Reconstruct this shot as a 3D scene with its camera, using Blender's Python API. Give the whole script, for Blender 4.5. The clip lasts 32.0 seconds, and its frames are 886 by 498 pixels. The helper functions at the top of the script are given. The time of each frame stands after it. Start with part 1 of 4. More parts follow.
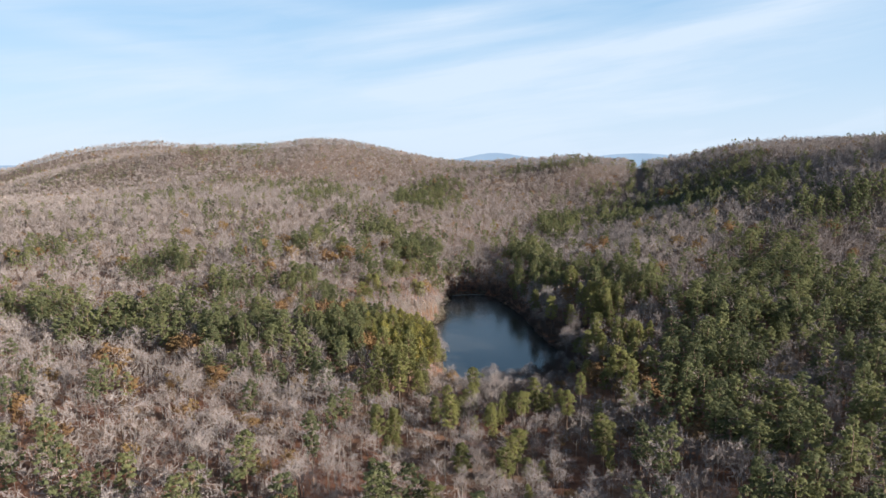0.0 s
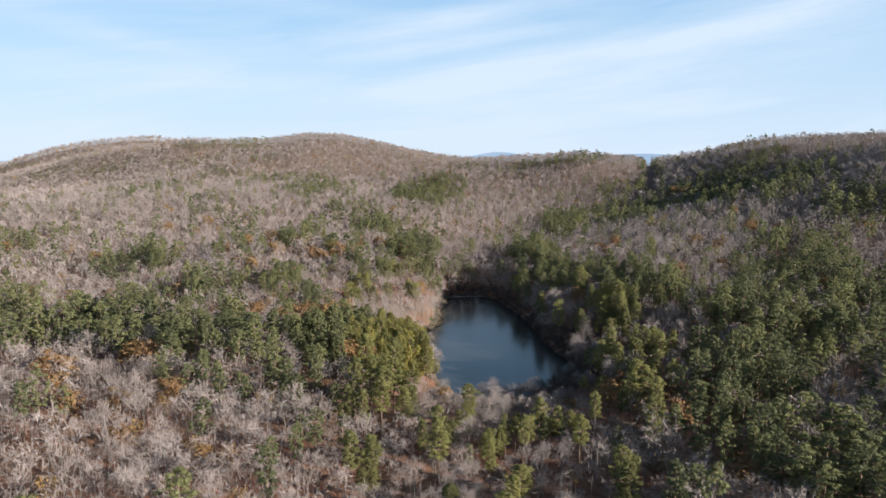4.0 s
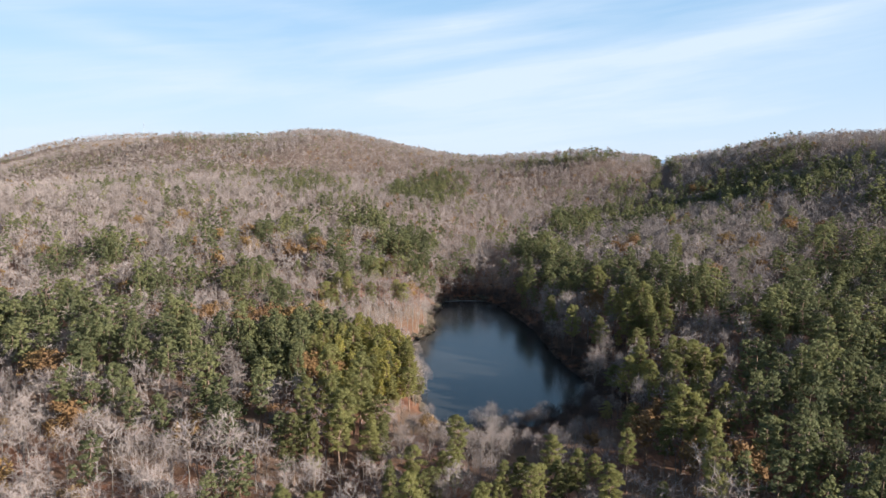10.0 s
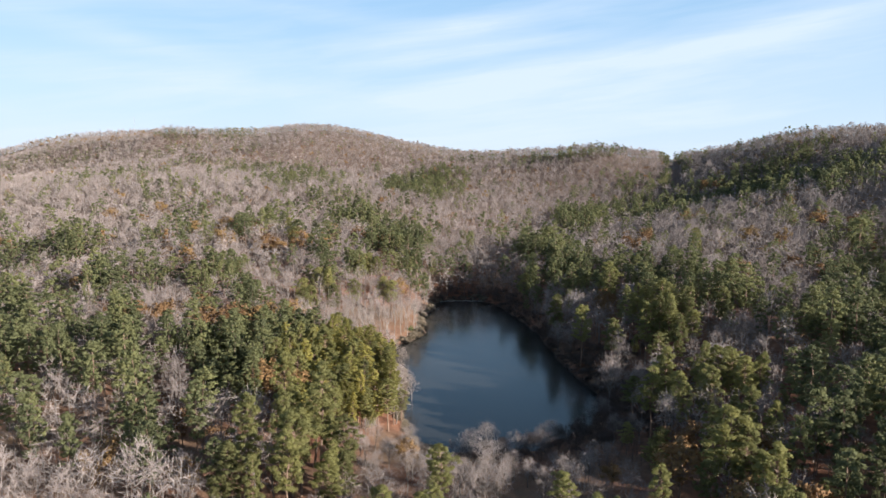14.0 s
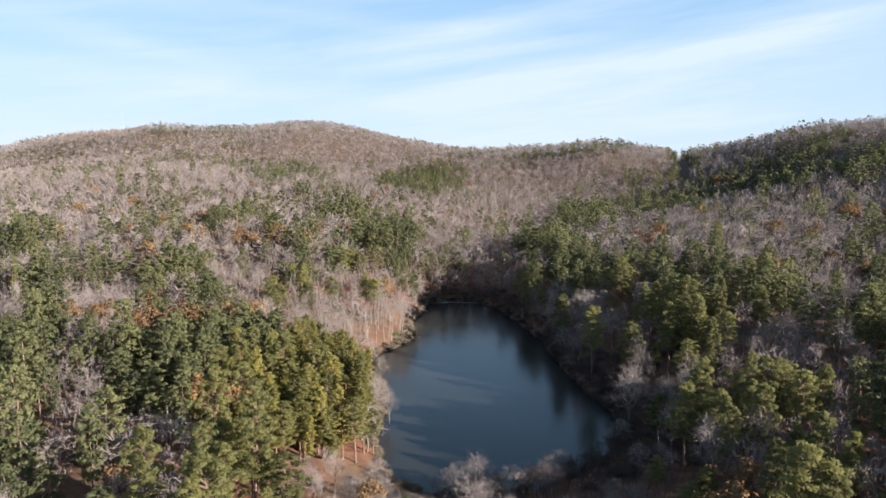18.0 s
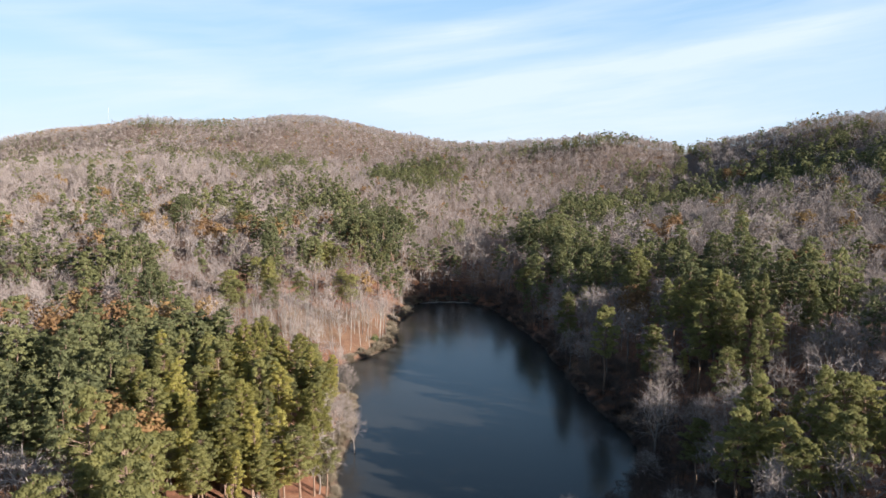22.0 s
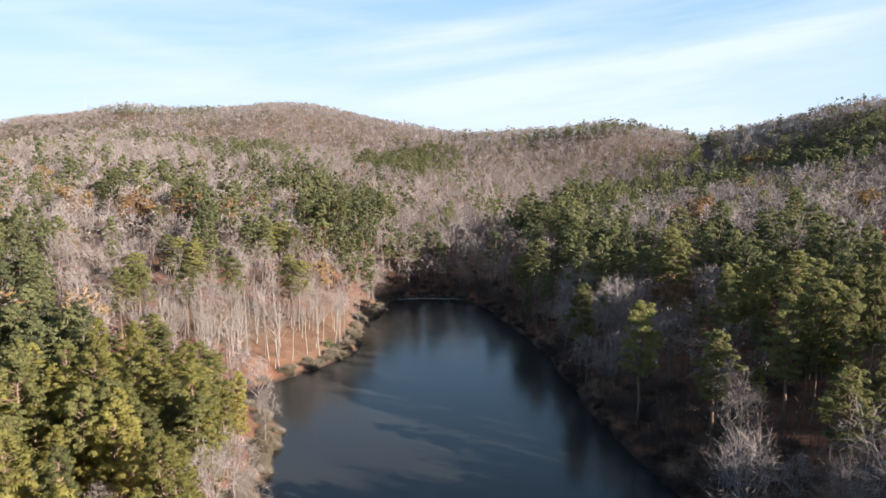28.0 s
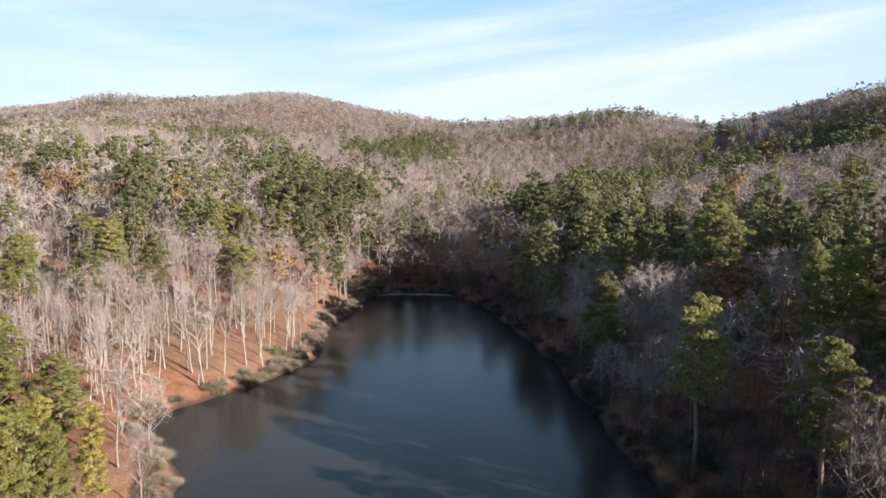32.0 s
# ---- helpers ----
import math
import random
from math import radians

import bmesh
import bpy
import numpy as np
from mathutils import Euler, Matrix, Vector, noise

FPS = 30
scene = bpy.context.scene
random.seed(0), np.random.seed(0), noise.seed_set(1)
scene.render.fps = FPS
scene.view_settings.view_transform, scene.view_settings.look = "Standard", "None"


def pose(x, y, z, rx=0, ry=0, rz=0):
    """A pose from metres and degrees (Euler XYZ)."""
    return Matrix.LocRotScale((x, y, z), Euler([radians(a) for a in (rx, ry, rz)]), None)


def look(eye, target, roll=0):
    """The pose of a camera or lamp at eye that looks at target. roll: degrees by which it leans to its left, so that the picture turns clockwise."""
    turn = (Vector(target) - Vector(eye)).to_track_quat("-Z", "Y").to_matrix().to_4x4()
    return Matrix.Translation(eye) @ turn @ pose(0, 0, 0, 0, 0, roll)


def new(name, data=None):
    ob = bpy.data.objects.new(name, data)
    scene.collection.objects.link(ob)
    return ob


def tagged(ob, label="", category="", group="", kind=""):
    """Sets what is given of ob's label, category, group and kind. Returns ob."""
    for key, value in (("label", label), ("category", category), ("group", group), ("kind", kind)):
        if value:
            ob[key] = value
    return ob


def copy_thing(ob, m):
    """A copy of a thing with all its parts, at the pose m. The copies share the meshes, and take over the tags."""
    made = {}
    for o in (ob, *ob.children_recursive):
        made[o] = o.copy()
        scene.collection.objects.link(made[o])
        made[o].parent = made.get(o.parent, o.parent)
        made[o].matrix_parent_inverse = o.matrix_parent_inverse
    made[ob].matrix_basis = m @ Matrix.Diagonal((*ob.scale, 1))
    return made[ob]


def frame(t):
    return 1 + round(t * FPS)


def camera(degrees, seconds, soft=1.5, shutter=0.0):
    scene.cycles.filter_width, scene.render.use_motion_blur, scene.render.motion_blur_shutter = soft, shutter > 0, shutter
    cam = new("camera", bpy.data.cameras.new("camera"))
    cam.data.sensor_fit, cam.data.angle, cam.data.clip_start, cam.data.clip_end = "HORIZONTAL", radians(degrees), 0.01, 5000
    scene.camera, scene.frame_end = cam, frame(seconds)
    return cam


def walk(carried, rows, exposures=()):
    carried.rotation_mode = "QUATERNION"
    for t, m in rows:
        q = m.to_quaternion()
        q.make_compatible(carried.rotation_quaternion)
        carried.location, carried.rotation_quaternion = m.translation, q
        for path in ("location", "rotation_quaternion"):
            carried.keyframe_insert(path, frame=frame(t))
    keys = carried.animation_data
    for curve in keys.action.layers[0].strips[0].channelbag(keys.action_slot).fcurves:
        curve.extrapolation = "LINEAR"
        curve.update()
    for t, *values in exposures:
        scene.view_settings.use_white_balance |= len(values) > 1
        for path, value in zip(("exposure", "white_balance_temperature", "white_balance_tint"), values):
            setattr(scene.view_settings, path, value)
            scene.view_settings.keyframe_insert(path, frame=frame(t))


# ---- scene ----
# camera and its flight
cam = camera(65.5, 32.0, soft=1.5)
PATH = [
    (0, look((0.75, -3.54, 119.55), (-9.88, 94.99, 106.16), -0.72)),
    (1, look((0.77, 8.24, 117.84), (-9.99, 106.74, 104.31), -0.65)),
    (2, look((0.74, 19.78, 115.90), (-10.15, 118.27, 102.41), -0.53)),
    (3, look((0.68, 31.12, 113.79), (-10.36, 129.59, 100.32), -0.40)),
    (3.5, look((0.64, 36.73, 112.68), (-10.47, 135.20, 99.23), -0.34)),
    (4.5, look((0.56, 47.85, 110.38), (-10.71, 146.32, 97.08), -0.22)),
    (5.5, look((0.47, 58.87, 107.99), (-10.96, 157.34, 94.83), -0.10)),
    (6, look((0.42, 64.34, 106.77), (-11.09, 162.81, 93.64), -0.04)),
    (7, look((0.32, 75.24, 104.29), (-11.32, 173.71, 91.28), 0.06)),
    (8, look((0.23, 86.08, 101.80), (-11.52, 184.56, 88.95), 0.15)),
    (9, look((0.15, 96.88, 99.29), (-11.70, 195.36, 86.63), 0.23)),
    (10, look((0.08, 107.64, 96.79), (-11.87, 206.13, 84.26), 0.30)),
    (11, look((0.02, 118.36, 94.31), (-12.02, 216.84, 81.80), 0.37)),
    (12, look((-0.02, 129.05, 91.85), (-12.15, 227.53, 79.36), 0.42)),
    (13, look((-0.05, 139.71, 89.43), (-12.26, 238.19, 77.02), 0.47)),
    (14, look((-0.07, 150.34, 87.04), (-12.33, 248.82, 74.75), 0.50)),
    (14.5, look((-0.07, 155.64, 85.86), (-12.36, 254.12, 73.63), 0.50)),
    (15.5, look((-0.08, 166.20, 83.53), (-12.41, 264.71, 71.49), 0.51)),
    (16.5, look((-0.07, 176.73, 81.23), (-12.45, 275.25, 69.40), 0.51)),
    (17, look((-0.06, 181.97, 80.09), (-12.46, 280.49, 68.25), 0.51)),
    (18, look((-0.05, 192.42, 77.84), (-12.49, 290.94, 65.98), 0.51)),
    (19, look((-0.03, 202.83, 75.61), (-12.50, 301.34, 63.80), 0.52)),
    (20, look((-0.02, 213.18, 73.40), (-12.49, 311.70, 61.65), 0.54)),
    (21, look((-0.01, 223.49, 71.21), (-12.46, 322.02, 59.51), 0.58)),
    (22, look((-0.01, 233.77, 69.02), (-12.44, 332.30, 57.33), 0.63)),
    (23, look((-0.02, 244.02, 66.83), (-12.44, 342.55, 55.08), 0.70)),
    (24, look((-0.05, 254.26, 64.63), (-12.47, 352.78, 52.82), 0.76)),
    (25, look((-0.10, 264.52, 62.43), (-12.50, 363.03, 50.55), 0.82)),
    (25.5, look((-0.14, 269.66, 61.32), (-12.52, 368.17, 49.40), 0.84)),
    (26.5, look((-0.22, 279.98, 59.08), (-12.59, 378.51, 47.24), 0.88)),
    (27.5, look((-0.33, 290.40, 56.83), (-12.70, 388.93, 45.06), 0.91)),
    (28, look((-0.40, 295.66, 55.69), (-12.77, 394.19, 43.92), 0.93)),
    (29, look((-0.56, 306.30, 53.39), (-12.93, 404.83, 41.60), 0.95)),
    (30, look((-0.75, 317.16, 51.07), (-13.12, 415.68, 39.24), 0.95)),
    (30.5, look((-0.85, 322.69, 49.91), (-13.23, 421.21, 38.04), 0.94)),
    (31, look((-0.97, 328.30, 48.73), (-13.34, 426.82, 36.82), 0.93)),
    (31.5, look((-1.10, 334.00, 47.55), (-13.47, 432.51, 35.60), 0.91)),
    (32, look((-1.23, 339.80, 46.37), (-13.61, 438.31, 34.37), 0.89)),
]
walk(cam, PATH, [(0, 1.19, 6260, 12), (13, 1.27, 6270, 13), (25, 1.38, 6380, 14), (32, 1.46, 6490, 15)])

# world, sun and exposure
SUN_AZ, SUN_EL = 113.0, 17.2
world = bpy.data.worlds.new("sky")
scene.world = world
world.use_nodes = True


def graph(tree):
    """Short ways to add nodes and links to a node tree."""
    def node(kind, **inputs):
        n = tree.nodes.new("ShaderNode" + kind)
        for key, value in inputs.items():
            sock = n.inputs[int(key[1:])] if key[0] == "i" and key[1:].isdigit() else n.inputs[key.replace("_", " ")]
            if isinstance(value, bpy.types.NodeSocket):
                tree.links.new(value, sock)
            else:
                sock.default_value = value
        return n

    def calc(op, a, b=0.0, c=0.0):
        n = node("Math", i0=a, i1=b, i2=c)
        n.operation = op
        return n.outputs[0]

    def ramp(fac, stops):
        n = node("ValToRGB", i0=fac)
        while len(n.color_ramp.elements) < len(stops):
            n.color_ramp.elements.new(0.5)
        for e, (p, c) in zip(n.color_ramp.elements, stops):
            e.position = p
            e.color = (*c, 1) if isinstance(c, tuple) else (c, c, c, 1)
        return n.outputs[0]

    def blend(fac, a, b, kind="MIX"):
        n = tree.nodes.new("ShaderNodeMix")
        n.data_type, n.blend_type = "RGBA", kind
        for k, v in ((0, fac), (6, a), (7, b)):
            if isinstance(v, bpy.types.NodeSocket):
                tree.links.new(v, n.inputs[k])
            else:
                n.inputs[k].default_value = v if k == 0 else (*v, 1)
        return n.outputs[2]
    return node, calc, ramp, blend


nt = world.node_tree
nt.nodes.clear()
node, calc, ramp, blend = graph(nt)
sky = node("TexSky")
sky.sky_type = "NISHITA"
sky.sun_disc = False
sky.sun_elevation, sky.sun_rotation = radians(SUN_EL), radians(SUN_AZ)
sky.altitude, sky.air_density, sky.dust_density, sky.ozone_density = 200, 1.0, 0.6, 1.0
d = node("SeparateXYZ", Vector=node("TexCoord").outputs["Generated"])
az = calc("ARCTAN2", d.outputs[0], d.outputs[1])
el = calc("ARCSINE", d.outputs[2])
# cirrus: thin streaks that climb gently to one side, and a few long feathered bands among them
tilt = calc("ADD", el, calc("MULTIPLY", az, -0.13))
streak = node("CombineXYZ", i0=calc("MULTIPLY", az, 2.2), i1=calc("MULTIPLY", tilt, 22.0), i2=0.37)
warp = node("TexNoise", Vector=node("CombineXYZ", i0=calc("MULTIPLY", az, 3.0), i1=calc("MULTIPLY", el, 9.0), i2=4.1).outputs[0], Scale=1.0, Detail=3.0)
streak2 = node("VectorMath", i0=streak.outputs[0], i1=warp.outputs["Color"])
big = node("TexNoise", Vector=streak2.outputs[0], Scale=1.0, Detail=6.0, Roughness=0.58)
fibre = node("TexNoise", Vector=node("VectorMath", i0=node("CombineXYZ", i0=calc("MULTIPLY", az, 7.0), i1=calc("MULTIPLY", tilt, 75.0), i2=2.2).outputs[0], i1=warp.outputs["Color"]).outputs[0], Scale=1.0, Detail=5.0, Roughness=0.6)
veil = ramp(big.outputs[0], [(0.42, 0.0), (0.74, 1.0)])
low = ramp(calc("MULTIPLY", el, 1 / 0.30), [(0.0, 0.8), (0.4, 0.4), (1.0, 0.0)])
veil = calc("MULTIPLY", veil, ramp(calc("MULTIPLY", el, 1 / 0.6), [(0.35, 1.0), (0.9, 0.25)]))
bend = calc("MULTIPLY_ADD", warp.outputs["Fac"], 0.03, -0.015)
cover = calc("ADD", calc("MULTIPLY", veil, 0.3), low)
# each band in degrees: azimuth and elevation of both ends, half its breadth, its strength
for a0, e0, a1, e1, breadth, much in ((-17.3, 4.3, 25.9, 11.2, 1.2, 0.46), (-11.0, 4.0, 26.0, 8.2, 2.0, 0.25), (-18.0, 7.6, 2.5, 9.9, 0.6, 0.5), (-14.5, 9.5, 3.0, 12.4, 0.75, 0.42), (-40.0, 10.6, -29.0, 8.4, 1.0, 0.45), (-23.0, 12.0, -10.0, 11.2, 0.6, 0.25),
                                      (-44.0, 7.0, -20.0, 5.4, 1.2, 0.22)):
    a0, e0, a1, e1, breadth = (radians(k) for k in (a0, e0, a1, e1, breadth))
    rise = (e1 - e0) / (a1 - a0)
    off = calc("ADD", calc("SUBTRACT", el, calc("MULTIPLY_ADD", calc("SUBTRACT", az, a0), rise, e0)), bend)
    core = calc("EXPONENT", calc("MULTIPLY", calc("POWER", calc("DIVIDE", calc("ABSOLUTE", off), breadth), 2.0), -1.0))
    along = calc("MULTIPLY", ramp(calc("MULTIPLY_ADD", calc("SUBTRACT", az, a0), 4.0, 0.2), [(0.0, 0.0), (0.8, 1.0)]), ramp(calc("MULTIPLY_ADD", calc("SUBTRACT", a1, az), 4.0, 0.5), [(0.0, 0.0), (1.0, 1.0)]))
    grain = ramp(fibre.outputs["Fac"], [(0.25, 0.45), (0.65, 1.0)])
    cover = calc("ADD", cover, calc("MULTIPLY", calc("MULTIPLY", core, along), calc("MULTIPLY", grain, much)))
cover = calc("MINIMUM", cover, 0.86)
up = calc("GREATER_THAN", el, -0.02)
haze = blend(ramp(calc("MULTIPLY", el, 1 / 0.7), [(0.0, 0.6), (0.4, 0.56), (0.66, 0.26), (0.9, 0.03)]), sky.outputs[0], (3.3, 6.9, 10.6))
tone = blend(calc("MULTIPLY", cover, up), haze, (7.3, 8.35, 9.3))
bg = node("Background", Color=tone, Strength=0.0465)
nt.links.new(bg.outputs[0], node("OutputWorld").inputs[0])

sun = new("sun", bpy.data.lights.new("sun", "SUN"))
sun.data.energy, sun.data.angle, sun.data.color = 5.0, radians(0.5), (1.0, 0.92, 0.8)
toward = Vector((math.sin(radians(SUN_AZ)) * math.cos(radians(SUN_EL)), math.cos(radians(SUN_AZ)) * math.cos(radians(SUN_EL)), math.sin(radians(SUN_EL))))
sun.matrix_world = look(toward * 900 + Vector((0, 500, 0)), (0, 500, 0))

# ---- materials ----


def material(name, paint, rough=0.85, relief=None, spec=0.2, thin=0.0):
    """A node material. paint(node, calc, ramp, blend, place) gives the colour; relief the same for the height."""
    m = bpy.data.materials.new(name)
    m.use_nodes = True
    t = m.node_tree
    b = t.nodes["Principled BSDF"]
    g = graph(t)
    place = g[0]("NewGeometry").outputs["Position"]
    colour = paint(*g, place)
    t.links.new(colour, b.inputs["Base Color"])
    if thin:
        # light that comes through thin leaves
        mix = g[0]("MixShader", i0=thin, i1=b.outputs[0], i2=g[0]("BsdfTranslucent", Color=colour).outputs[0])
        t.links.new(mix.outputs[0], t.nodes["Material Output"].inputs[0])
    b.inputs["Roughness"].default_value = rough
    b.inputs["Specular IOR Level"].default_value = spec
    if relief:
        height, strength, dist = relief(*g, place)
        t.links.new(g[0]("Bump", Strength=strength, Distance=dist, Height=height).outputs[0], b.inputs["Normal"])
    return m


def noise_of(node, place, scale, detail=3.0, rough=0.5):
    return node("TexNoise", Vector=place, Scale=scale, Detail=detail, Roughness=rough).outputs[0]


def tree_paint(low, mid, high, single):
    """Colour that differs tree by tree and, finely, within a tree."""
    def paint(node, calc, ramp, blend, place):
        if single:
            pick = node("ObjectInfo").outputs["Random"]
        else:
            a = node("Attribute")
            a.attribute_name = "tint"
            pick = a.outputs["Fac"]
        fine = noise_of(node, place, 1.1, 3.0, 0.6)
        wide = noise_of(node, place, 0.012, 2.0)
        f = calc("ADD", calc("MULTIPLY", pick, 0.62), calc("ADD", calc("MULTIPLY", fine, 0.3), calc("MULTIPLY_ADD", wide, 0.35, -0.14)))
        return ramp(f, [(0.05, low), (0.5, mid), (0.98, high)])
    return paint


PINE = ((0.09, 0.1, 0.054), (0.168, 0.176, 0.083), (0.25, 0.248, 0.105))
BARE = ((0.203, 0.168, 0.153), (0.288, 0.241, 0.22), (0.382, 0.326, 0.3))
AUTUMN = ((0.165, 0.094, 0.05), (0.245, 0.145, 0.066), (0.295, 0.2, 0.084))
pine_leaf = material("pine_needles", tree_paint((0.13, 0.133, 0.06), (0.243, 0.238, 0.096), (0.355, 0.335, 0.126), True), 0.7, thin=0.6)
# young needles: yellow-green of their own, plus sunlit brightness put into the colour
pine_young_lit = material("young_pine_needles_sunlit", tree_paint((0.195, 0.188, 0.066), (0.37, 0.338, 0.107), (0.495, 0.436, 0.139), True), 0.7, thin=0.64)
pine_far = material("pine_needles_far", tree_paint(*PINE, False), 0.75, thin=0.48)
twig_near = material("twig_bark", tree_paint(*BARE, True), 0.85)
twig_far = material("twig_bark_far", tree_paint(*BARE, False), 0.9)
autumn_leaf = material("dry_leaves", tree_paint(*AUTUMN, True), 0.75, thin=0.3)
autumn_far = material("dry_leaves_far", tree_paint(*AUTUMN, False), 0.8, thin=0.3)


def bark_paint(low, high):
    def paint(node, calc, ramp, blend, place):
        s = node("VectorMath", i0=place, i1=(9.0, 9.0, 1.4))
        s.operation = "MULTIPLY"
        grain = noise_of(node, s.outputs[0], 1.0, 4.0, 0.6)
        return ramp(grain, [(0.3, low), (0.7, high)])
    return paint


pine_bark = material("pine_bark", bark_paint((0.13, 0.085, 0.06), (0.30, 0.21, 0.16)), 0.95)
pale_bark = material("pale_bark", bark_paint((0.12, 0.1, 0.088), (0.275, 0.236, 0.21)), 0.9)
# bark for the right bank's brush, darkened to stand in for shade
shade_dark_bark = material("shade_dark_bark", bark_paint((0.06, 0.045, 0.04), (0.15, 0.12, 0.1)), 0.92)
pole_bark = material("pale_smooth_bark", bark_paint((0.19, 0.165, 0.145), (0.41, 0.37, 0.335)), 0.9)
dead_wood = material("weathered_wood", bark_paint((0.22, 0.2, 0.18), (0.45, 0.42, 0.39)), 0.9)


def litter_paint(node, calc, ramp, blend, place):
    wide = noise_of(node, place, 0.02, 4.0, 0.6)
    patch = noise_of(node, place, 0.25, 5.0, 0.65)
    fleck = noise_of(node, place, 3.5, 4.0, 0.7)
    a = ramp(patch, [(0.3, (0.135, 0.064, 0.042)), (0.55, (0.262, 0.13, 0.082)), (0.8, (0.37, 0.205, 0.13))])
    b = ramp(fleck, [(0.32, (0.42, 0.38, 0.36)), (0.68, (1.25, 1.18, 1.12))])
    c = blend(ramp(wide, [(0.45, 0.0), (0.65, 0.7)]), a, (0.23, 0.185, 0.13))
    # hardwood litter on the upper slopes is greyer than the needles and oak leaves round the pond
    high = calc("MULTIPLY_ADD", node("SeparateXYZ", Vector=place).outputs[2], 0.02, calc("MULTIPLY", patch, 0.3))
    c = blend(ramp(high, [(0.4, 0.0), (0.85, 0.85)]), c, (0.185, 0.145, 0.122))
    # the ground turns dark brown towards the water level
    waterline = ramp(calc("ADD", node("SeparateXYZ", Vector=place).outputs[2], calc("MULTIPLY", patch, 0.5)), [(0.45, 1.0), (1.15, 0.0)])
    return blend(calc("MULTIPLY", waterline, 0.85), blend(0.85, c, b, "MULTIPLY"), (0.045, 0.036, 0.028))


def litter_relief(node, calc, ramp, blend, place):
    return noise_of(node, place, 2.2, 5.0, 0.7), 0.6, 0.25


litter = material("leaf_litter", litter_paint, 0.95, litter_relief)


# twigs for the shaded bank: its shade is put into their brown
thicket = material("shade_dark_twigs", tree_paint((0.05, 0.036, 0.032), (0.105, 0.078, 0.066), (0.17, 0.13, 0.11), True), 0.9)
shade_dark_far = material("shade_dark_twigs_far", tree_paint((0.05, 0.036, 0.034), (0.105, 0.078, 0.07), (0.17, 0.13, 0.115), False), 0.9)
brush_near = material("bank_brush", tree_paint((0.12, 0.098, 0.066), (0.215, 0.176, 0.125), (0.31, 0.262, 0.2), True), 0.9)
bush_green = material("evergreen_leaf", tree_paint((0.03, 0.06, 0.012), (0.06, 0.11, 0.02), (0.1, 0.16, 0.035), True), 0.6)


def water_paint(node, calc, ramp, blend, place):
    return ramp(noise_of(node, place, 0.03, 3.0), [(0.3, (0.026, 0.026, 0.025)), (0.7, (0.036, 0.034, 0.03))])


def water_relief(node, calc, ramp, blend, place):
    s = node("VectorMath", i0=place, i1=(0.9, 0.35, 1.0))
    s.operation = "MULTIPLY"
    n1 = noise_of(node, s.outputs[0], 2.6, 3.0, 0.55)
    calm = ramp(noise_of(node, place, 0.025, 3.0), [(0.35, 0.25), (0.65, 1.0)])
    return calc("MULTIPLY", n1, calm), 0.2, 0.1


water_mat = material("pond_water", water_paint, 0.16, water_relief, 0.5)
water_mat.node_tree.nodes["Principled BSDF"].inputs["IOR"].default_value = 1.33

# even blue emission stands in for the haze over the far ridge
far_mat = bpy.data.materials.new("far_ridge_haze_glow")
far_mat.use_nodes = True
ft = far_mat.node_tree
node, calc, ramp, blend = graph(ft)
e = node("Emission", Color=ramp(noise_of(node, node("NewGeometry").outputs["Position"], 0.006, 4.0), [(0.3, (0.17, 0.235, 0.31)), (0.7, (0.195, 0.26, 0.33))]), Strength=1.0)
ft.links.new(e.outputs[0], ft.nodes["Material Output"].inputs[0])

# ---- the land ----
SHORE = [(-18, 346), (-33, 352), (-42, 376), (-45, 402), (-51, 430), (-60, 441), (-70, 449), (-68, 456), (-61, 468), (-55, 481), (-52, 493), (-53, 505), (-57, 520), (-58, 538), (-55, 553), (-59, 571),
         (-51, 582), (-35, 588), (-17, 572), (-1, 526), (7, 501), (12, 473), (18, 444), (23, 427), (29, 410), (28, 390), (20, 370), (5, 354)]
LEFT_HILLS = [
    (-410, 1400, 300, 112.0), (-720, 1400, 260, 25.2), (-900, 1450, 250, 63.7), (-560, 1000, 260, 28.6), (-200, 930, 180, 21.7), (-380, 800, 220, 25.5),
    (-190, 590, 130, 20.7), (-300, 640, 130, -3.4), (-120, 500, 90, 0.2), (-120, 360, 90, 7.7), (-700, 600, 350, 7.9), (-545, 1420, 130, -9.5),
    (-950, 850, 280, 40.0), (-640, 1330, 90, 15.6), (-800, 1330, 90, 4.3), (-480, 1330, 80, -7.6),
]
RIGHT_HILLS = [
    (20, 1260, 220, 55.4), (200, 1300, 200, 15.9), (420, 1080, 260, 32.7), (420, 800, 190, 31.6), (620, 700, 300, 94.0), (190, 700, 150, 20.0),
    (110, 590, 100, 9.5), (100, 470, 90, 10.5), (250, 480, 160, -2.6), (60, 280, 90, -2.5), (700, 1300, 400, 94.0), (200, 1200, 90, -8.4),
    (340, 1090, 130, 28.4), (400, 250, 220, 39.0), (1150, 600, 380, 86.4), (110, 1190, 80, 17.0), (330, 1250, 90, 0.6), (480, 950, 110, 2.1),
]
FAR_HILLS = [
    (-1250, 2000, 450, 146.0), (500, 1700, 500, 51.3), (-400, 2000, 500, 88.7), (-1400, 1650, 260, -22.7), (-1060, 2080, 170, 19.2), (-1420, 1960, 170, -10.8),
    (-860, 2000, 160, 0.7),
]


